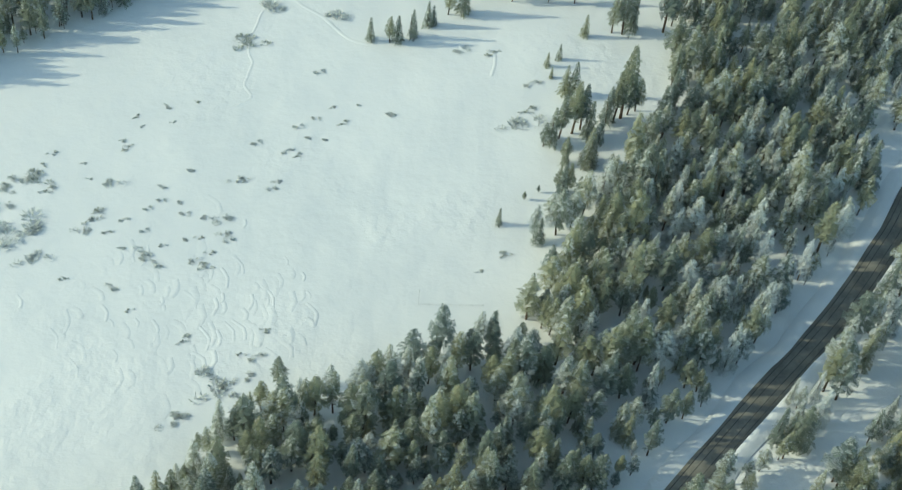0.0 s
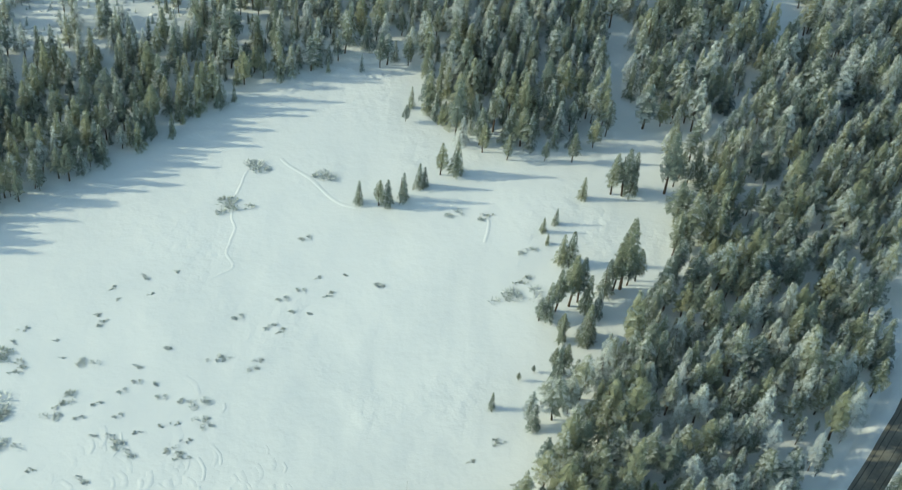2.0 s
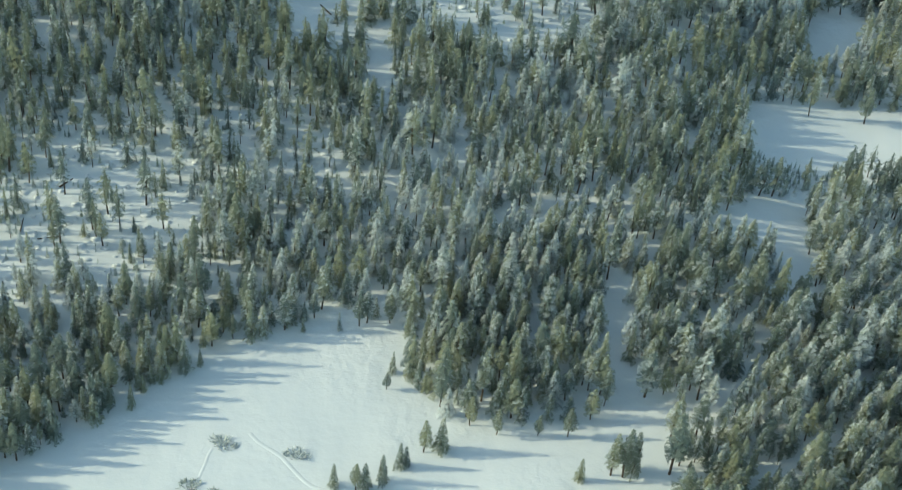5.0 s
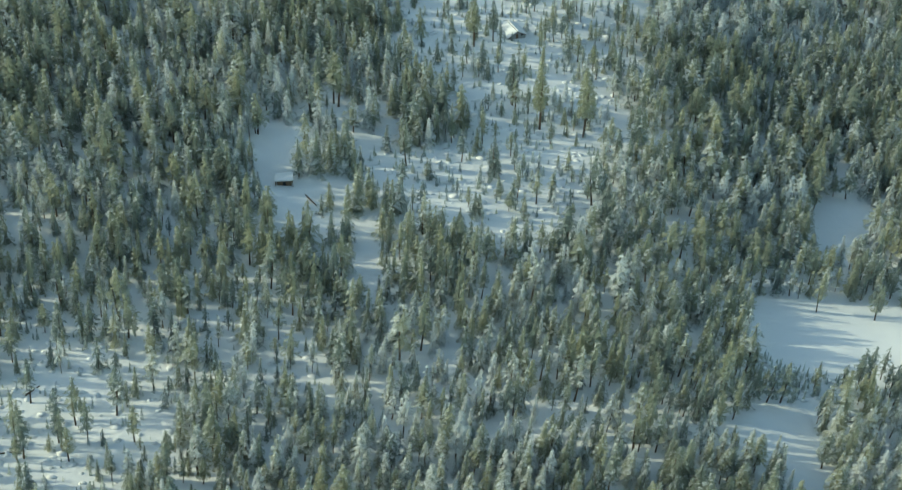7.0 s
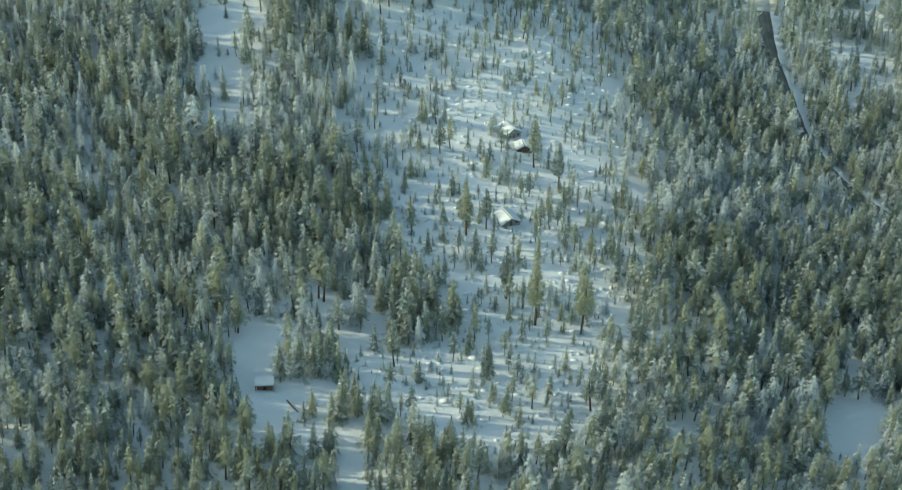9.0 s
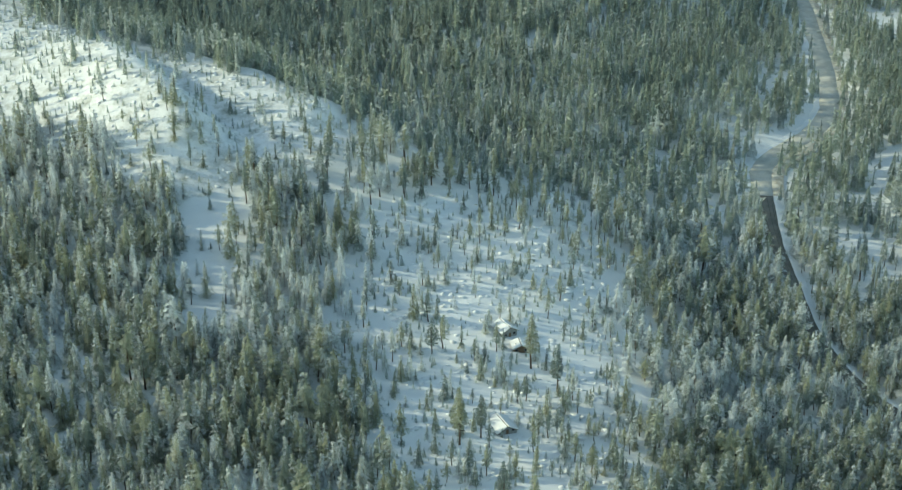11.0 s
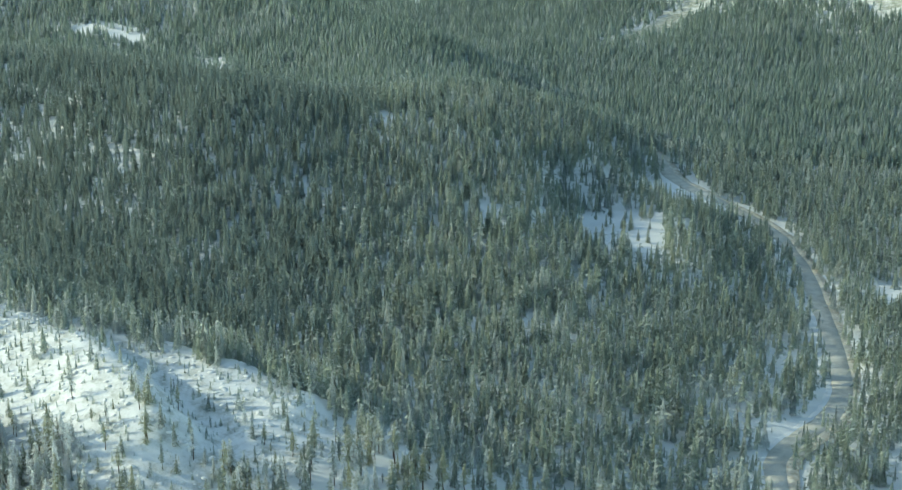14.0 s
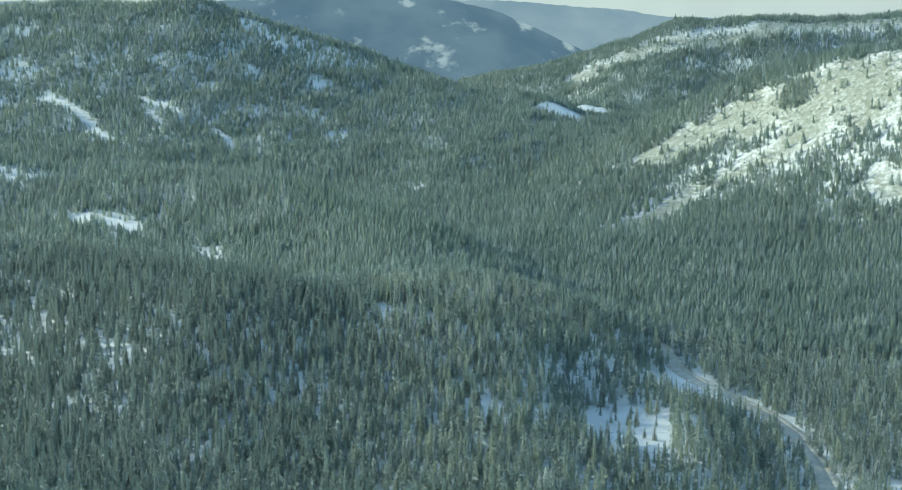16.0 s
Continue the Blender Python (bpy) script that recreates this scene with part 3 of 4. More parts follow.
def margin(step, seed):
    """The woods go on behind the start of the flight and on both sides of it."""
    rng = np.random.default_rng(seed)
    gx, gy = np.meshgrid(np.arange(-520, 460, step), np.arange(-160, 1200, step))
    x, y = (g.ravel() + rng.uniform(-0.48, 0.48, g.size) * step for g in (gx, gy))
    wide = np.maximum(0.25 * y + 75, 0.30 * (y - 190) + 80)
    out = (y < 140) | (((x > wide) & (x < wide + 110)) | ((x < -wide - 40) & (x > -wide - 150)))
    keep = out & (rng.uniform(0, 1, x.size) < density(x, y) * 0.8)
    return np.stack([x[keep], y[keep], land(x[keep], y[keep])], 1)


def choose(places, seed):
    """Kind, height, turn, hue and snow of each tree."""
    rng = np.random.default_rng(seed)
    n = len(places)
    x, y = places[:, 0], places[:, 1]
    firs = 0.28 + 0.45 * smooth(330, 365, y) * smooth(75, 45, x) + 0.12 * smooth(480, 600, y) + 0.2 * wave(x, y, 90, 41)
    tall = np.where(density(x, y) < 0.4, 0.34, 0.10)
    u = rng.uniform(0, 1, n)
    kind = np.where(u < tall, 2, np.where(u < tall + (1 - tall) * firs, 1, 0))
    size = (12.7 + 0.6 * smooth(450, 700, y) + 1.4 * smooth(780, 950, y) - 2.6 * smooth(1500, 1700, y)) * rng.normal(1.0, 0.2, n).clip(0.5, 1.5)
    size = np.where(rng.uniform(0, 1, n) < 0.16, size * 0.55, size)
    size = np.where(kind == 2, size * np.where(tall > 0.4, 1.45, 1.25), size)
    size = np.where((density(x, y) < 0.32) & (y > 500) & (y < 1000), size * 0.68, size)      # the open woods are young
    size = size * (1 + 0.08 * smooth(420, 360, y)) * (1 - 0.12 * smooth(10, -20, x) * smooth(310, 330, y) * smooth(430, 400, y))
    # on the west hill, darker hue and thinner snow imitate its shaded slope
    hue = rng.uniform(0.001, 1, n) * (1 - 0.7 * smooth(0, -80, x) * smooth(930, 1040, y) * smooth(1600, 1460, y))
    snow = rng.normal(0.0, 0.30, n).clip(-0.5, 0.6) + 0.10 * (kind == 1) + 0.24 * wave(x, y, 85, 42) - 0.12 * (kind == 2) - 0.05 * smooth(0, -30, x) * smooth(310, 340, y) * smooth(420, 390, y) - 0.12 * smooth(-20, -60, x) * smooth(420, 450, y) * smooth(560, 520, y) + 0.20 * smooth(600, 720, y) * (1 - smooth(900, 1000, y)) - 0.08 * smooth(1000, 1250, y) * (1 - smooth(1450, 1560, y)) + 0.05 * smooth(2500, 2900, y)
    snow = snow + np.where(inside(x, y, FROSTED), 0.14, 0.0) - np.where(inside(x, y, SHADED_STAND), 0.42, 0.0) - 0.45 * smooth(0, -80, x) * smooth(960, 1040, y) * smooth(1540, 1460, y)
    return kind, size, rng.uniform(0, 6.28, n), hue, snow


def planted(places, size, turn, hue, snow, template, with_stem):
    """Copies of one template on the places: points, triangles, slots, hue and snow."""
    v, f, s = template[:3]
    slots = np.zeros(len(f), int)
    if with_stem:
        v2, f2 = template[3:]
        f = np.vstack([f, f2 + len(v)])
        slots = np.concatenate([slots, np.ones(len(f2), int)])
        v, s = np.vstack([v, v2]), np.concatenate([s, np.full(len(v2), -1.0)])
    n, m = len(places), len(v)
    c, q = np.cos(turn)[:, None], np.sin(turn)[:, None]
    fat = (1.0 + 0.2 * np.sin(hue * 40) + 0.24 * smooth(430, 560, places[:, 1]) - 0.40 * smooth(1450, 1700, places[:, 1]))[:, None]
    out = np.empty((n, m, 3), np.float32)
    lean = (LEAN * smooth(620, 420, places[:, 1]))[:, None]
    out[:, :, 0] = (v[:, 0] * c - v[:, 1] * q) * size[:, None] * fat + places[:, :1] + lean * v[:, 2] * size[:, None]
    out[:, :, 1] = (v[:, 0] * q + v[:, 1] * c) * size[:, None] * fat + places[:, 1:2]
    out[:, :, 2] = v[:, 2] * size[:, None] + places[:, 2:] - 0.15
    faces = f[None] + (np.arange(n) * m)[:, None, None]
    return out.reshape(-1, 3), faces.reshape(-1, 3), np.tile(slots, n), np.repeat(hue, m), (snow[:, None] + s[None]).ravel()


def wood(name, label, places, seed, templates, with_stem=False, needles=NEEDLE):
    """All the trees of a stretch of forest, in one mesh."""
    kind, size, turn, hue, snow = choose(places, seed)
    pick = np.random.default_rng(seed + 1).integers(0, 1000, len(places))
    parts, base = [], 0
    for k in range(3):
        pool = templates[KINDS[k]] if isinstance(templates, dict) else templates
        for i, template in enumerate(pool):
            at = (kind == k) & (pick % len(pool) == i)
            if at.any():
                v, f, s, h, w = planted(places[at], size[at], turn[at], hue[at], snow[at], template, with_stem)
                parts.append((v, f + base, s, h, w))
                base += len(v)
    v, f, s, h, w = (np.concatenate(p) for p in zip(*parts))
    soft = needles is not TUFTS
    me = shaped(name, v, f, [needles, BARK], s, soft, hue=h, snow=w)
    if soft:                      # small dense sprays scatter light evenly: their normals lean upwards
        n = np.empty(len(v) * 3, np.float32)
        me.vertices.foreach_get("normal", n)
        n = n.reshape(-1, 3) * 0.75 + (0, 0, 0.5)
        me.normals_split_custom_set_from_vertices(n / np.linalg.norm(n, axis=1)[:, None])
    return tagged(new(name, me), label, "forest", kind="stuff")


def single_trees(places, seed):
    """Trees of their own, each with a trunk and a crown."""
    meshes = {}
    for k in KINDS:
        for i, (v, f, s, v2, f2) in enumerate(NEAR[k]):
            for load in (0, 1, 2):
                meshes[k, i, load] = shaped("crown", v, f, [TUFTS], hue=np.zeros(len(v)), snow=s + (-0.2, 0.0, 0.18)[load])
            meshes[k, i, "stem"] = shaped("trunk", v2, f2, [BARK])
    kind, size, turn, hue, snow = choose(places, seed)
    for j, (x, y, z) in enumerate(places):
        k = KINDS[kind[j]]
        i, load = int(hue[j] * 7), int(np.clip((snow[j] + 0.25) / 0.17, 0, 2))
        plant(meshes, k, i, load, x, y, z, size[j], turn[j])
    return meshes


LOOKS = {"pine": "olive green pine with an open rounded crown", "fir": "narrow conical fir", "tall": "tall slender bare-trunked pine"}
LOADS = (" with little snow", " dusted with snow", " heavy with frost")


def plant(meshes, k, i, load, x, y, z, size, turn):
    name = {"pine": "pine_tree", "fir": "fir_tree", "tall": "slender_pine_tree"}[k]
    tree = new(name)
    bent = math.atan(LEAN) if y < 520 else 0.0
    tree.matrix_basis = Matrix.Translation((x, y, z - 0.15)) @ Matrix.Rotation(bent, 4, "Y") @ Matrix.Rotation(turn, 4, "Z") @ Matrix.Diagonal((size * 1.02, size * 1.02, size, 1))
    tagged(tree, LOOKS[k] + LOADS[load], "tree", "trees round the meadow")
    for part_name, me in (("trunk", meshes[k, i, "stem"]), ("crown", meshes[k, i, load])):
        new(part_name, me).parent = tree
    return tree


close = np.vstack([scatter(140, 430, 4.0, 11), scatter(430, 840, 4.2, 15)])
close = close[np.argsort(close[:, 1])]
TREES = single_trees(close[:450], 51)
rest = close[450:]
wood("forest", "dense snow-dusted pine forest round the meadow", rest[rest[:, 1] < 420], 52, SECOND, True, TUFTS)
wood("forest", "dense frosted fir and pine forest", rest[rest[:, 1] >= 420], 53, CLOSE, True, TUFTS)
wood("forest", "snow-dusted conifer forest on the ridge and beyond", scatter(840, 1560, 5.0, 12), 54, MIDDLE)
wood("forest", "conifer forest across the valley floor and hills", scatter(1560, 2000, 3.9, 13), 55, FAR, needles=DISTANT)
wood("forest", "conifer forest on the hills round the far valley", scatter(2000, 2650, 4.2, 17), 58, FARTHEST, needles=DISTANT)
wood("forest", "far conifer forest on the mountains", scatter(2650, 4100, 4.5, 14), 56, FARTHEST, needles=DISTANT)
wood("forest", "snow-dusted conifer forest at the valley's sides", margin(7.0, 16), 57, FAR)


# ---- trees that stand alone on the meadow: x, y, height ----
LONE = [
    (-23.6, 328.5, 9.2), (-17.9, 327.5, 10.3), (-15.7, 327.8, 10.3), (-11.5, 329.8, 11.0), (-7.2, 334.8, 9.6), (-5.7, 335.0, 8.0), (-1.2, 339.8, 12.5), (3.1, 340.0, 13.2),
    (37.9, 330.6, 8.7), (45.9, 332.3, 16.0), (48.9, 331.8, 18.3), (51.3, 333.2, 16.0), (30.2, 321.0, 6.4), (26.7, 318.1, 5.8), (27.7, 313.6, 4.6), (31.0, 306.9, 11.6),
    (33.2, 306.3, 13.4), (26.7, 287.9, 14.1), (28.9, 289.9, 16.5), (32.5, 291.8, 20.0), (34.8, 293.2, 17.6), (36.7, 290.5, 14.1), (42.0, 296.0, 14.0), (44.2, 297.3, 17.5)]
LONE_TOO = [
    (46.1, 297.8, 27.0), (48.0, 299.1, 14.0), (50.3, 300.5, 12.8), (24.6, 286.9, 9.5), (39.4, 288.3, 11.8), (36.2, 280.8, 14.3), (30.0, 281.6, 9.5), (35.8, 345.0, 11.4),
    (28.1, 345.4, 8.0), (17.5, 345.6, 10.3), (10.6, 348.7, 11.4), (-11.4, 361.3, 6.8), (-11.3, 386.1, 11.4), (28.7, 269.5, 12.4), (30.3, 270.6, 11.3), (27.8, 271.1, 9.0),
    (18.9, 267.7, 3.6), (22.7, 270.3, 3.2), (12.1, 259.1, 6.8), (35.7, 279.6, 13.5), (36.8, 279.8, 11.2), (29.9, 280.1, 9.0), (50.3, 286.3, 10.1), (-40.6, 208.5, 11.9)]
# tall pines in the open wood round the cabins
LONE_TALL = [(40.2, 583, 28), (55.8, 580, 29), (30.8, 597, 22), (23.3, 550, 16), (17.1, 636, 24), (24.7, 641, 18), (45.4, 647, 13), (44.7, 689, 24), (0.1, 714, 16),
             (7.3, 691, 16), (53.6, 675, 21), (-6.9, 552, 19), (70.5, 634, 15)]
# firs in the clearing by the far bend of the road
LONE_FAR = [(146, 1300, 13), (150, 1296, 15), (143, 1288, 11), (160, 1316, 12), (166, 1311, 14), (128, 1280, 10), (170, 1330, 13), (152, 1268, 9), (158, 1262, 12), (133, 1302, 9), (139, 1330, 14), (163, 1290, 8)]
rng = random.Random(5)
for k_, spots in (("fir", LONE), ("pine", LONE_TOO), ("tall", LONE_TALL), ("fir", LONE_FAR)):
    for x, y, h in spots:
        k = "tall" if h > 16 else k_ if rng.random() < 0.6 else rng.choice(("pine", "fir"))
        plant(TREES, k, rng.randrange(7), rng.choice((0, 0, 1)), x, y, float(land(x, y)), h, rng.uniform(0, 6.28))


# ---- shrubs on the meadow: x, y, width ----
SHRUBS = [
    (-108.6, 274.2, 6.3), (-105.7, 270.2, 3.1), (-88.5, 272.4, 4.3), (-92.2, 261.1, 4.6), (-113.1, 257.9, 9.2), (-95.0, 256.4, 3.8), (-111.0, 254.1, 7.6), (-107.9, 246.1, 4.5),
    (-103.2, 247.3, 4.5), (-84.6, 238.0, 3.2), (-96.9, 240.4, 1.8), (-83.9, 250.4, 1.8), (-76.3, 271.7, 2.2), (-75.8, 266.9, 1.8), (-70.4, 266.0, 1.8), (-69.2, 262.3, 2.1),
    (-58.5, 260.2, 3.6), (-58.4, 255.5, 3.0), (-64.5, 254.0, 1.8), (-68.7, 277.5, 2.2), (-56.9, 274.0, 3.1), (-53.9, 274.0, 2.1), (-46.2, 273.6, 2.1), (-46.8, 270.9, 2.1)]
SHRUBS_TOO = [
    (-52.8, 287.7, 2.2), (-41.9, 293.8, 2.2), (-37.3, 297.0, 1.9), (-33.0, 301.2, 1.6), (-29.6, 295.4, 2.2), (-39.3, 289.5, 1.9), (-33.9, 289.1, 1.6), (-44.0, 284.5, 2.2),
    (-41.1, 283.2, 1.9), (-16.1, 298.9, 2.9), (-25.4, 302.3, 1.3), (-37.5, 315.3, 2.3), (-70.3, 303.4, 1.3), (-86.2, 297.4, 1.6), (-78.5, 301.6, 2.3), (-87.1, 285.6, 2.5),
    (-78.9, 230.6, 1.7), (-64.5, 221.8, 2.8), (-106.9, 283.3, 2.2), (-73.1, 251.3, 1.8), (-61.2, 249.0, 2.1), (-61.4, 244.6, 3.2), (-78.7, 249.5, 4.5), (-78.9, 256.3, 1.8)]
SHRUBS_LAST = [
    (14.0, 249.1, 2.6), (7.0, 243.5, 1.7), (-57.0, 327.5, 7.7), (-50.7, 342.9, 7.5), (-34.8, 338.2, 6.8), (-56.4, 210.6, 6.1), (-57.2, 206.0, 6.1), (-48.9, 210.4, 3.6),
    (-65.1, 197.7, 4.6), (-63.4, 200.1, 3.8), (14.9, 294.5, 4.7), (21.0, 300.5, 3.5), (20.4, 296.1, 6.3), (11.3, 323.5, 3.3), (2.3, 324.5, 3.3), (22.4, 310.7, 3.2), (-45.2, 224.6, 2.0), (-50.2, 217.4, 1.7)]


SHRUBS_MORE = [
    (-108.2, 278.9, 1.8), (-113.3, 274.3, 4.1), (-79.0, 263.9, 1.8), (-84.3, 259.9, 1.8), (-74.7, 245.6, 3.3), (-78.4, 246.7, 2.2), (-62.9, 260.6, 2.6), (-67.5, 253.3, 1.6),
    (-56.3, 253.3, 2.2), (-64.4, 246.4, 2.7), (-88.0, 255.6, 1.8), (-107.8, 255.7, 4.6), (-116.4, 270.3, 4.1), (-115.7, 264.1, 3.7), (-54.0, 208.9, 3.7), (-49.7, 205.0, 3.3),
    (-46.4, 216.4, 2.7), (-98.1, 280.0, 1.3), (-95.5, 274.4, 1.3), (-88.8, 288.2, 1.5), (-84.1, 293.6, 1.1), (-76.0, 295.3, 1.3)]


def shrub_mesh(seed):
    """A low dome of bare twigs, about 1 m wide."""
    g = np.random.default_rng(seed)
    v, f = [], []
    clumps = [(g.uniform(-0.42, 0.42), g.uniform(-0.26, 0.26), g.uniform(0.14, 0.3)) for _ in range(7)]
    for _ in range(230):
        cx, cy, cr = clumps[g.integers(7)]
        a, r = g.uniform(0, 6.28), cr * math.sqrt(g.uniform(0, 1))
        h = (1.1 * cr - 0.9 * r * r) * g.uniform(0.5, 1.15)
        foot = np.array([cx + r * 0.5 * math.cos(a), cy + r * 0.5 * math.sin(a), -0.04])
        tip = np.array([cx + r * math.cos(a), cy + r * math.sin(a), h])
        b = g.uniform(0, 6.28)
        side = np.array([math.cos(b), math.sin(b), 0.3]) * 0.014
        i = len(v)
        v += [tuple(foot), tuple((foot + tip) / 2 + side), tuple(tip), tuple((foot + tip) / 2 - side)]
        f += [(i, i + 1, i + 2), (i, i + 2, i + 3)]
    return shaped("shrub", np.array(v), np.array(f), [TWIG if seed % 4 == 0 else FROSTED_TWIG])


SHRUB_MESHES = [shrub_mesh(70 + i) for i in range(8)]
for x, y, w in SHRUBS + SHRUBS_TOO + SHRUBS_LAST + SHRUBS_MORE:
    ob = new("shrub", rng.choice(SHRUB_MESHES))
    ob.matrix_basis = Matrix.LocRotScale((x, y, float(land(x, y))), Euler((0, 0, rng.uniform(-0.4, 0.4) + rng.choice((0, math.pi)))), (w * 1.45, w * 1.25, w * 0.4 + 0.9))
    size = "wide spreading" if w > 4 else "small"
    tagged(ob, f"{size} leafless grey-brown shrub in the meadow's snow", "shrub", "shrubs on the meadow")


# ---- drifts and the frozen brook ----
def drift(line, high, wide):
    pts = spline(line, 1.2)
    pts = pts + 0.3 * np.stack([wave(pts[:, 0], pts[:, 1], 9, 3), wave(pts[:, 0], pts[:, 1], 9, 4)], 1)
    return tagged(ribbon("snow_drift", pts, [-wide, -wide * 0.35, 0, wide * 0.3, wide * 0.55], [-0.1, high * 0.55, high, high * 0.1, -0.1], SNOW), "curved wind-cut snow edge along a brook", "snow drift", kind="structure")


drift([(-55, 341), (-56.4, 336), (-57.9, 329), (-57.9, 323), (-56.6, 319), (-57.6, 313), (-57.9, 310), (-55.5, 305), (-61.8, 301)], 0.10, 1.1)
drift([(-46, 346), (-44, 343.4), (-37.8, 338.5), (-33.4, 333), (-29, 328.8), (-24, 326.5)], 0.12, 1.2)
drift([(2, 328), (2.5, 324.5), (8, 323.5), (12, 322.5), (11, 314)], 0.12, 1.2)
for i in range(100):
    x, y = rng.gauss(-60, 16), rng.gauss(226, 13)
    a, n = rng.uniform(1.1, 2.0), rng.uniform(2.5, 8)
    if not inside(np.array(x), np.array(y), MEADOW):
        continue
    drift([(x, y), (x + n * 0.5 * math.cos(a), y + n * 0.5 * math.sin(a)), (x + n * math.cos(a + 0.35), y + n * math.sin(a + 0.35))], rng.uniform(0.03, 0.10), rng.uniform(0.9, 2.4))


# ---- young trees and snowed-over boulders in the open woods ----
THICKET = [(98, 472), (112, 464), (126, 460), (120, 452), (108, 446), (96, 448)]


def undergrowth():
    g = np.random.default_rng(61)
    spots = []
    for pts, share in [GLADES[2], *GLADES[4:6]] + [(THICKET, 0.1)] * 8:
        p = np.array(pts)
        lo, hi = p.min(0), p.max(0)
        n = int((hi - lo).prod() / 13)
        x, y = g.uniform(lo[0], hi[0], n), g.uniform(lo[1], hi[1], n)
        spots.append(np.stack([x, y], 1)[inside(x, y, pts)])
    xy = np.vstack(spots)
    return np.column_stack([xy, land(xy[:, 0], xy[:, 1])])


def saplings(places):
    g = np.random.default_rng(62)
    n = len(places)
    parts, base = [], 0
    pick = g.integers(0, 8, n)
    for i, template in enumerate(MIDDLE["fir"]):
        at = pick == i
        m = at.sum()
        v, f, s, h, w = planted(places[at], g.uniform(1.6, 5.0, m), g.uniform(0, 6, m), g.uniform(0, 1, m), g.uniform(0.2, 0.8, m), template, False)
        parts.append((v, f + base, s, h, w))
        base += len(v)
    v, f, s, h, w = (np.concatenate(p) for p in zip(*parts))
    tagged(new("saplings", shaped("saplings", v, f, [NEEDLE, BARK], s, hue=h, snow=w)), "young snow-laden firs in the open woods", "saplings", kind="stuff")


def boulders(places):
    g = np.random.default_rng(63)
    a = np.arange(6) * 2 * math.pi / 6
    v0 = np.vstack([np.stack([np.cos(a), np.sin(a), np.full(6, -0.3)], 1), np.stack([0.8 * np.cos(a + 0.4), 0.8 * np.sin(a + 0.4), np.full(6, 0.55)], 1), [[0, 0, 0.85]]])
    f0 = [(k, (k + 1) % 6, 6 + k) for k in range(6)] + [((k + 1) % 6, 6 + (k + 1) % 6, 6 + k) for k in range(6)] + [(6 + k, 6 + (k + 1) % 6, 12) for k in range(6)]
    n = len(places)
    s = g.uniform(0.4, 1.25, (n, 1, 1)) * np.stack([g.uniform(0.8, 1.8, n), np.ones(n), g.uniform(0.45, 0.8, n)], 1)[:, None, :]
    v = (v0[None] * (1 + g.uniform(-0.42, 0.42, (n, 13, 3)))) * s + places[:, None, :]
    f = np.array(f0)[None] + (np.arange(n) * 13)[:, None, None]
    me = shaped("snow_mounds", v.reshape(-1, 3), f.reshape(-1, 3), [SNOW], bare=np.zeros(n * 13), smooth_faces=True)
    tagged(new("snow_mounds", me), "boulders and stumps rounded over with snow", "snow mounds", kind="stuff")


def scrub():
    """Low bushes on the open faces of the far hills."""
    g = np.random.default_rng(64)
    x, y = g.uniform(200, 1000, 36000), g.uniform(1980, 3900, 36000)
    keep = (bareness(x, y) > 0.7) & (np.abs(x) < 0.31 * y + 60)
    x, y = x[keep], y[keep]
    places = np.stack([x, y, land(x, y)], 1)
    n = len(places)
    pick, parts, base = g.integers(0, 6, n), [], 0
    for i in range(6):
        at = pick == i
        m = at.sum()
        v, f, s, h, w = planted(places[at], g.uniform(0.9, 2.6, m), g.uniform(0, 6, m), g.uniform(0, 1, m), g.uniform(0.1, 0.7, m), simple(g, 4, 1, 0.85), False)
        parts.append((v, f + base, s, h, w))
        base += len(v)
    v, f, s, h, w = (np.concatenate(p) for p in zip(*parts))
    tagged(new("scrub", shaped("scrub", v, f, [DISTANT, BARK], s, True, hue=h, snow=w)), "low pale-green scrub on the open hillsides", "scrub", kind="stuff")


scrub()
UNDER = undergrowth()
saplings(UNDER[::2])
boulders(UNDER[1::2])


# ---- cabins and small things ----
TIMBER = plain("brown_timber", (0.10, 0.065, 0.04), (0.20, 0.14, 0.09), 1.2, 0.8, 0.03)
PALE_WALL = plain("pale_painted_wall", (0.22, 0.225, 0.22), (0.30, 0.305, 0.30), 0.8, 0.7)
DARK_PANE = plain("dark_window_glass", (0.02, 0.025, 0.03), (0.03, 0.035, 0.04), 0.5, 0.1)
ROOF_SNOW = plain("roof_snow", (0.62, 0.64, 0.65), (0.70, 0.71, 0.71), 0.4, 0.7, 0.15)


def solid(boxes):
    """One bmesh of bevelled boxes: (x0, y0, z0, x1, y1, z1)."""
    bm = bmesh.new()
    for x0, y0, z0, x1, y1, z1 in boxes:
        m = Matrix.Translation(((x0 + x1) / 2, (y0 + y1) / 2, (z0 + z1) / 2)) @ Matrix.Diagonal((x1 - x0, y1 - y0, z1 - z0, 1))
        bmesh.ops.create_cube(bm, size=1, matrix=m)
    thin = min(min(q[3] - q[0], q[4] - q[1], q[5] - q[2]) for q in boxes)
    bmesh.ops.bevel(bm, geom=bm.edges[:], offset=min(0.03, thin * 0.2), segments=1, affect="EDGES")
    return bm


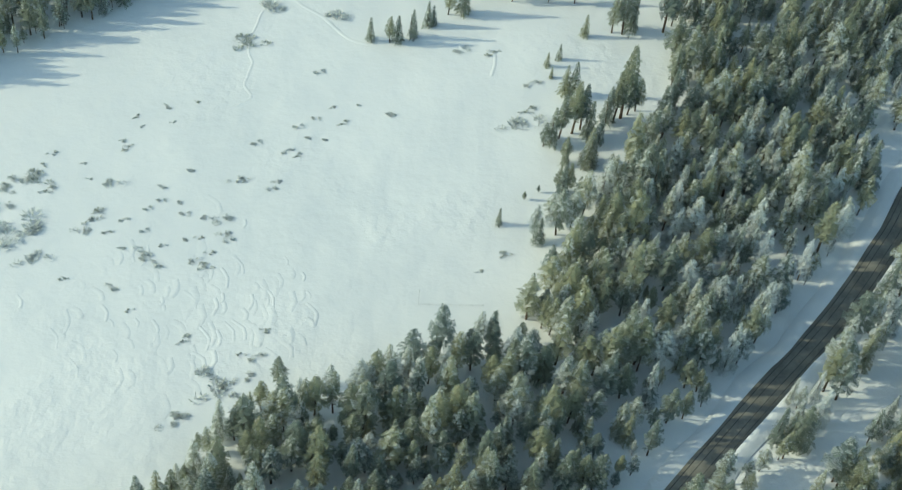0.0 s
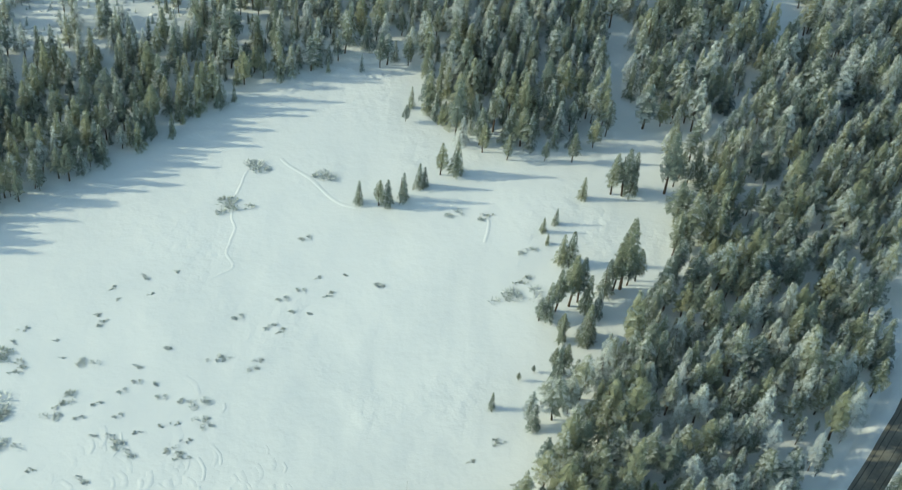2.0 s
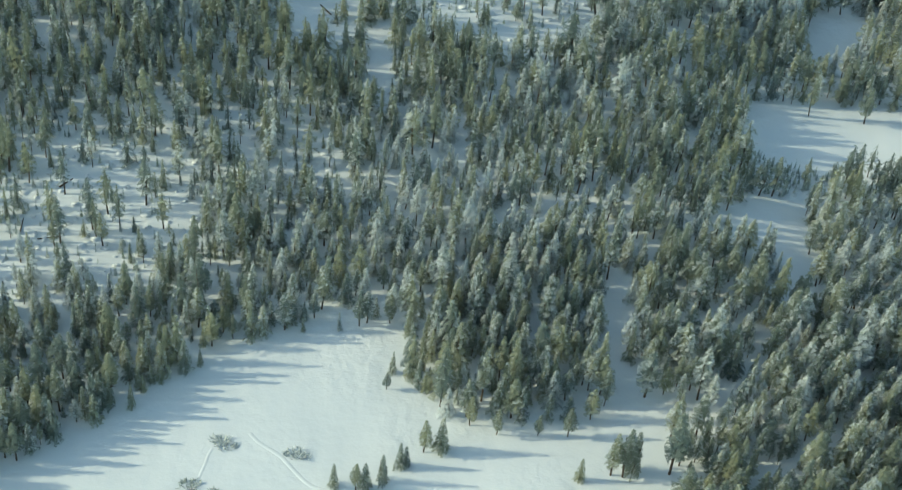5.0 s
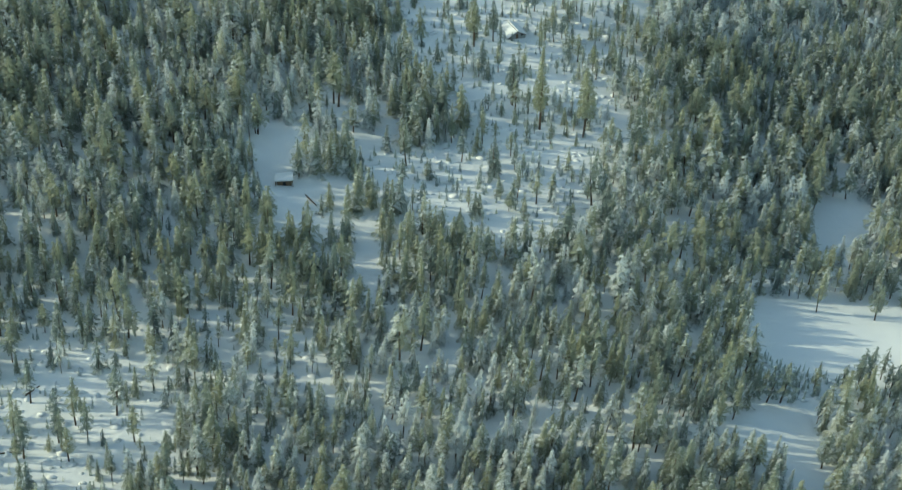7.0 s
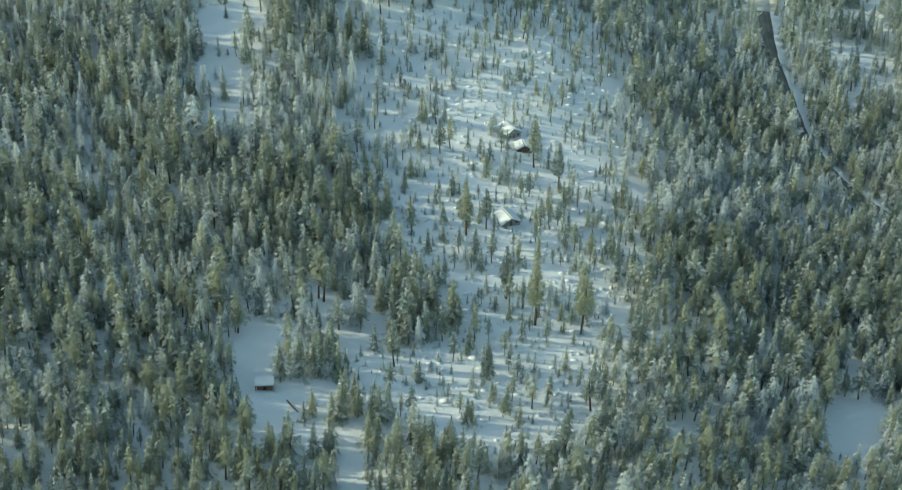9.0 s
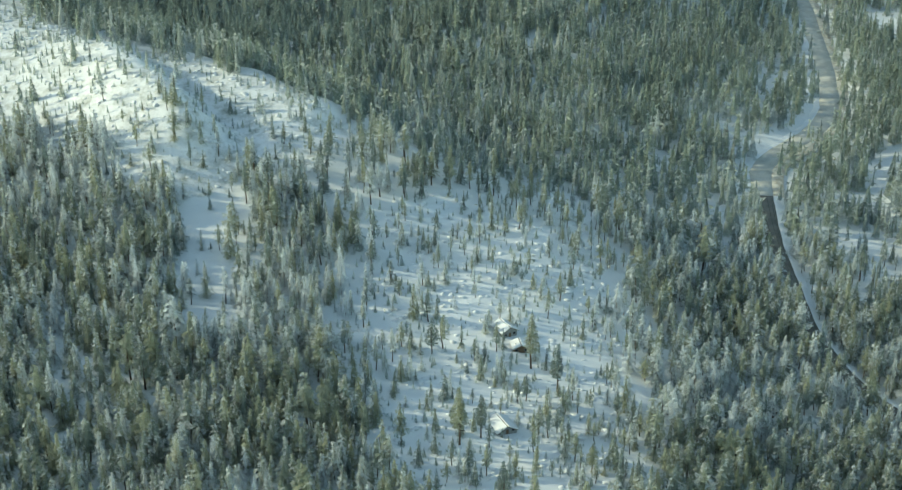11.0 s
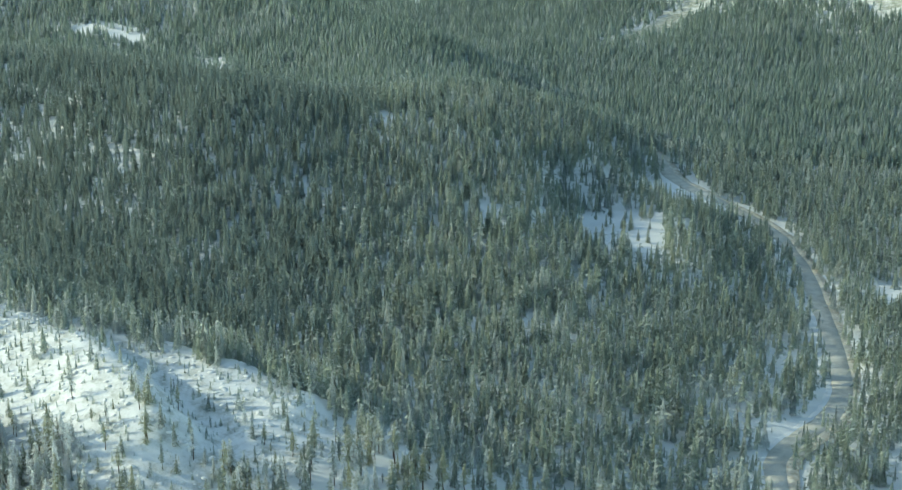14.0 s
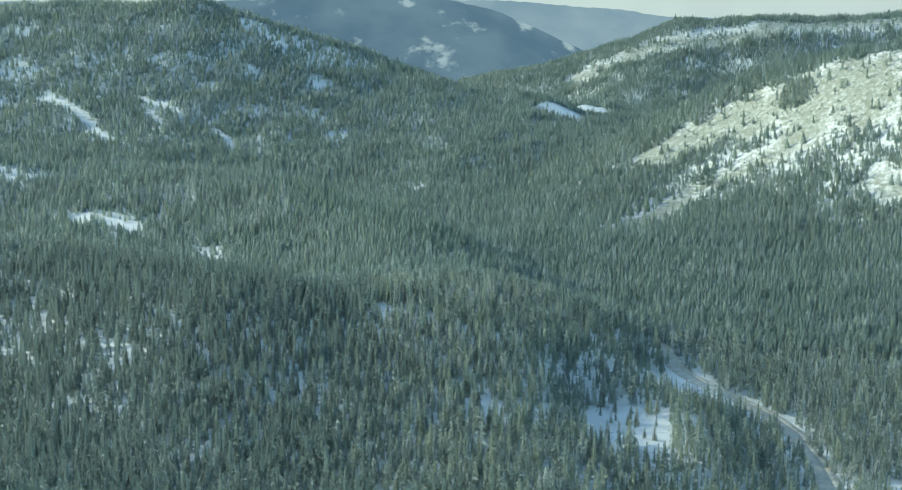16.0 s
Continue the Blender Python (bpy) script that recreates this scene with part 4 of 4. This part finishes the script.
def part(name, bm, material, parent, label="", m=None):
    me = bpy.data.meshes.new(name)
    if m is not None:
        bmesh.ops.transform(bm, matrix=m, verts=bm.verts)
    bm.to_mesh(me)
    bm.free()
    me.materials.append(material)
    ob = new(name, me)
    ob.parent = parent
    return tagged(ob, label)


def prism(w, d, h):
    """A gable: a triangle w wide and h high, d deep."""
    bm = bmesh.new()
    q = [bm.verts.new((sx * w / 2 if z == 0 else 0, y, z)) for y in (-d / 2, d / 2) for sx, z in ((-1, 0), (1, 0), (0, h))]
    for f in ((0, 1, 2), (5, 4, 3), (0, 3, 4, 1), (1, 4, 5, 2), (2, 5, 3, 0)):
        bm.faces.new([q[i] for i in f])
    return bm


def cabin(x, y, turn, w, d, wall, roof, wall_mat, label):
    house = new("cabin")
    house.matrix_basis = pose(x, y, float(land(x, y)) - 0.7, 0, 0, turn)
    tagged(house, label, "cabin", "cabins in the woods")
    part("wall", solid([(-w / 2, -d / 2, -1.0, w / 2, d / 2, wall)]), wall_mat, house)
    part("gable", prism(w, d - 0.1, roof), wall_mat, house, m=Matrix.Translation((0, 0, wall)))
    slope, run = math.degrees(math.atan2(roof, w / 2)), math.hypot(roof, w / 2) + 0.5
    for side in (-1, 1):
        m = Matrix.Translation((0, 0, wall + roof + 0.06)) @ Matrix.Rotation(radians(side * slope), 4, "Y")
        slab = part("roof", solid([(0 if side > 0 else -run, -d / 2 - 0.5, 0, run if side > 0 else 0, d / 2 + 0.5, 0.16)]), TIMBER, house, m=m)
        part("roof_snow", solid([(0.05 if side > 0 else -run + 0.1, -d / 2 - 0.45, 0.17, run - 0.1 if side > 0 else -0.05, d / 2 + 0.45, 0.65)]), ROOF_SNOW, slab, "thick snow", m=m)
    part("door", solid([(-0.5, -d / 2 - 0.06, -0.2, 0.5, -d / 2 + 0.05, 2.0)]), TIMBER, house)
    for wx in (-w * 0.3, w * 0.3):
        frame_ = part("window", solid([(wx - 0.6, -d / 2 - 0.07, 0.9, wx + 0.6, -d / 2 + 0.05, 2.0)]), PALE_WALL, house)
        part("pane", solid([(wx - 0.5, -d / 2 - 0.1, 1.0, wx + 0.5, -d / 2 - 0.02, 1.9)]), DARK_PANE, frame_)
    return house


cabin(32.4, 649, 24, 7.5, 8.5, 1.0, 2.1, PALE_WALL, "small pale cabin under a deep white snow roof")
cabin(35.5, 711, 30, 6.6, 7.4, 2.3, 2.0, PALE_WALL, "pale-walled cabin with a snow-covered gable roof")
cabin(41.0, 701, 8, 6.0, 5.2, 1.9, 1.4, TIMBER, "low dark timber cabin with a snow-covered roof")
cabin(-19, 2150, 20, 22, 14, 5.0, 5.0, PALE_WALL, "large pale building at the edge of far woods")


def hut(x, y):
    """A shelter with a flat snowed-over roof on posts."""
    h = new("shelter_hut")
    h.matrix_basis = pose(x, y, float(land(x, y)) - 0.2, 0, 0, 4)
    tagged(h, "small dark hut with a flat snow-covered roof", "hut")
    part("wall", solid([(-2.4, -1.6, -0.8, 2.4, 1.8, 2.1)]), TIMBER, h)
    part("roof", solid([(-3.0, -2.3, 2.1, 3.0, 2.3, 2.3)]), TIMBER, h)
    part("roof_snow", solid([(-2.95, -2.25, 2.31, 2.95, 2.25, 2.8)]), ROOF_SNOW, h, "thick snow")
    for px in (-2.8, 2.8):
        part("post", solid([(px - 0.1, -2.15, -0.8, px + 0.1, -1.95, 2.1)]), TIMBER, h)
    part("doorway", solid([(-0.5, -1.66, -0.1, 0.5, -1.5, 1.9)]), DARK_PANE, h)


hut(-46.7, 536)


def fallen_log(x, y, turn, size, r):
    bm = bmesh.new()
    bmesh.ops.create_cone(bm, cap_ends=True, segments=9, radius1=r, radius2=r * 0.6, depth=size)
    me = bpy.data.meshes.new("fallen_log")
    bm.to_mesh(me)
    bm.free()
    me.materials.append(BARK)
    ob = new("fallen_log", me)
    ob.matrix_basis = Matrix.Translation((x, y, float(land(x, y)) + r * 0.7)) @ pose(0, 0, 0, 0, 90, turn)
    tagged(ob, "dark fallen tree trunk lying in the snow", "log")


fallen_log(-37.5, 528, -55, 7.0, 0.35)
for i in range(9):
    x, y = rng.uniform(-160, -70), rng.uniform(410, 485)
    if inside(np.array(x), np.array(y), GLADES[2][0]):
        fallen_log(x, y, rng.uniform(0, 180), rng.uniform(3, 7), rng.uniform(0.15, 0.3))


def shed(x, y):
    s = new("shed")
    s.matrix_basis = pose(x, y, float(land(x, y)) - 0.2, 0, 0, 12)
    tagged(s, "narrow pale shed among dark trees", "shed")
    part("wall", solid([(-0.9, -0.9, -0.6, 0.9, 0.9, 2.7)]), PALE_WALL, s)
    part("roof", solid([(-1.15, -1.2, 2.7, 1.15, 1.15, 2.85)]), TIMBER, s)
    part("roof_snow", solid([(-1.1, -1.15, 2.86, 1.1, 1.1, 3.1)]), ROOF_SNOW, s)


shed(123.9, 441.3)


WEATHERED = plain("frosted_weathered_wood", (0.34, 0.36, 0.35), (0.52, 0.54, 0.53), 1.5, 0.9)


def fence(pts):
    """Thin posts and two wires."""
    fe = new("fence")
    x0, y0 = pts[0]
    z0 = float(land(x0, y0))
    fe.location = (x0, y0, z0)
    tagged(fe, "thin weathered fence standing in the meadow's snow", "fence")
    for (ax, ay), (bx, by) in zip(pts, pts[1:]):
        n = max(1, round(math.hypot(bx - ax, by - ay) / 2.6))
        for i in range(n + 1):
            u = i / n
            x, y = ax + (bx - ax) * u - x0, ay + (by - ay) * u - y0
            part("post", solid([(x - 0.04, y - 0.04, -0.4, x + 0.04, y + 0.04, 0.8)]), WEATHERED, fe)
        size, turn = math.hypot(bx - ax, by - ay), math.atan2(by - ay, bx - ax)
        for h in (0.35, 0.7):
            m = Matrix.Translation((ax - x0, ay - y0, h)) @ Matrix.Rotation(turn, 4, "Z")
            part("rail", solid([(0, -0.015, -0.015, size, 0.015, 0.015)]), WEATHERED, fe, m=m)


fence([(-7.7, 237.3), (-8.0, 232.7), (8.0, 232.5)])


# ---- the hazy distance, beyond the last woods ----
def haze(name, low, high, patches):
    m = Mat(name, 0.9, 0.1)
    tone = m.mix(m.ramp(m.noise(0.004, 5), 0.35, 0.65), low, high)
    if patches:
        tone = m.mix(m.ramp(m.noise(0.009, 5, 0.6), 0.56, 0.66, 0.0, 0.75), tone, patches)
    # the ridges' haze is painted into this colour, which glows by itself
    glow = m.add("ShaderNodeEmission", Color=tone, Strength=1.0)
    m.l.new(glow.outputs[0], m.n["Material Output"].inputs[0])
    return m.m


def far_ridge(name, y, crest, mat, label, deep=180.0):
    """A long ridge with a ragged crest line, from x, z pairs."""
    xs = np.arange(crest[0][0], crest[-1][0], 14.0)
    top = np.interp(xs, [c[0] for c in crest], [c[1] for c in crest]) + 5 * wave(xs, xs * 0, 210, 71) + 1.5 * wave(xs, xs * 0, 33, 72)
    us = np.linspace(0, 1, 14)
    x, u = np.meshgrid(xs, us)
    z = -60 + (top[None] + 60) * u ** 0.8
    yy = y - deep * (1 - u) * 2 + 14 * wave(x, u * 300, 140, 73)
    n, m = x.shape
    i = np.arange(n * m).reshape(n, m)
    faces = np.stack([i[:-1, :-1], i[:-1, 1:], i[1:, 1:], i[1:, :-1]], -1).reshape(-1, 4)
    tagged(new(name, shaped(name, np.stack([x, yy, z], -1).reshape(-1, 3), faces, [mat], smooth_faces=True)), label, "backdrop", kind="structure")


far_ridge("backdrop_near", 4500, [(-2600, 170), (-900, 185), (-520, 196), (-135, 207), (30, 200), (160, 172), (300, 110), (430, 50), (520, -20)], haze("blue_haze", (0.056, 0.090, 0.138), (0.084, 0.122, 0.172), (0.24, 0.28, 0.33)), "wooded far ridge, blue haze painted into its glowing colour")
far_ridge("backdrop_far", 4960, [(-2600, 180), (0, 184), (150, 186), (350, 172), (600, 150), (750, 128), (2600, 120)], haze("pale_haze", (0.122, 0.165, 0.225), (0.158, 0.20, 0.255), None), "last ridge on the horizon, pale haze painted into its glow")


def sky_backdrop():
    m = haze("horizon_sky", (0.31, 0.335, 0.36), (0.33, 0.355, 0.38), None)
    v = np.array([(-4200, 5190, -80), (4200, 5190, -80), (4200, 5190, 700), (-4200, 5190, 700)])
    tagged(new("backdrop_sky", shaped("backdrop_sky", v, [(0, 1, 2, 3)], [m])), "pale sky at the horizon", "backdrop", kind="structure")


sky_backdrop()
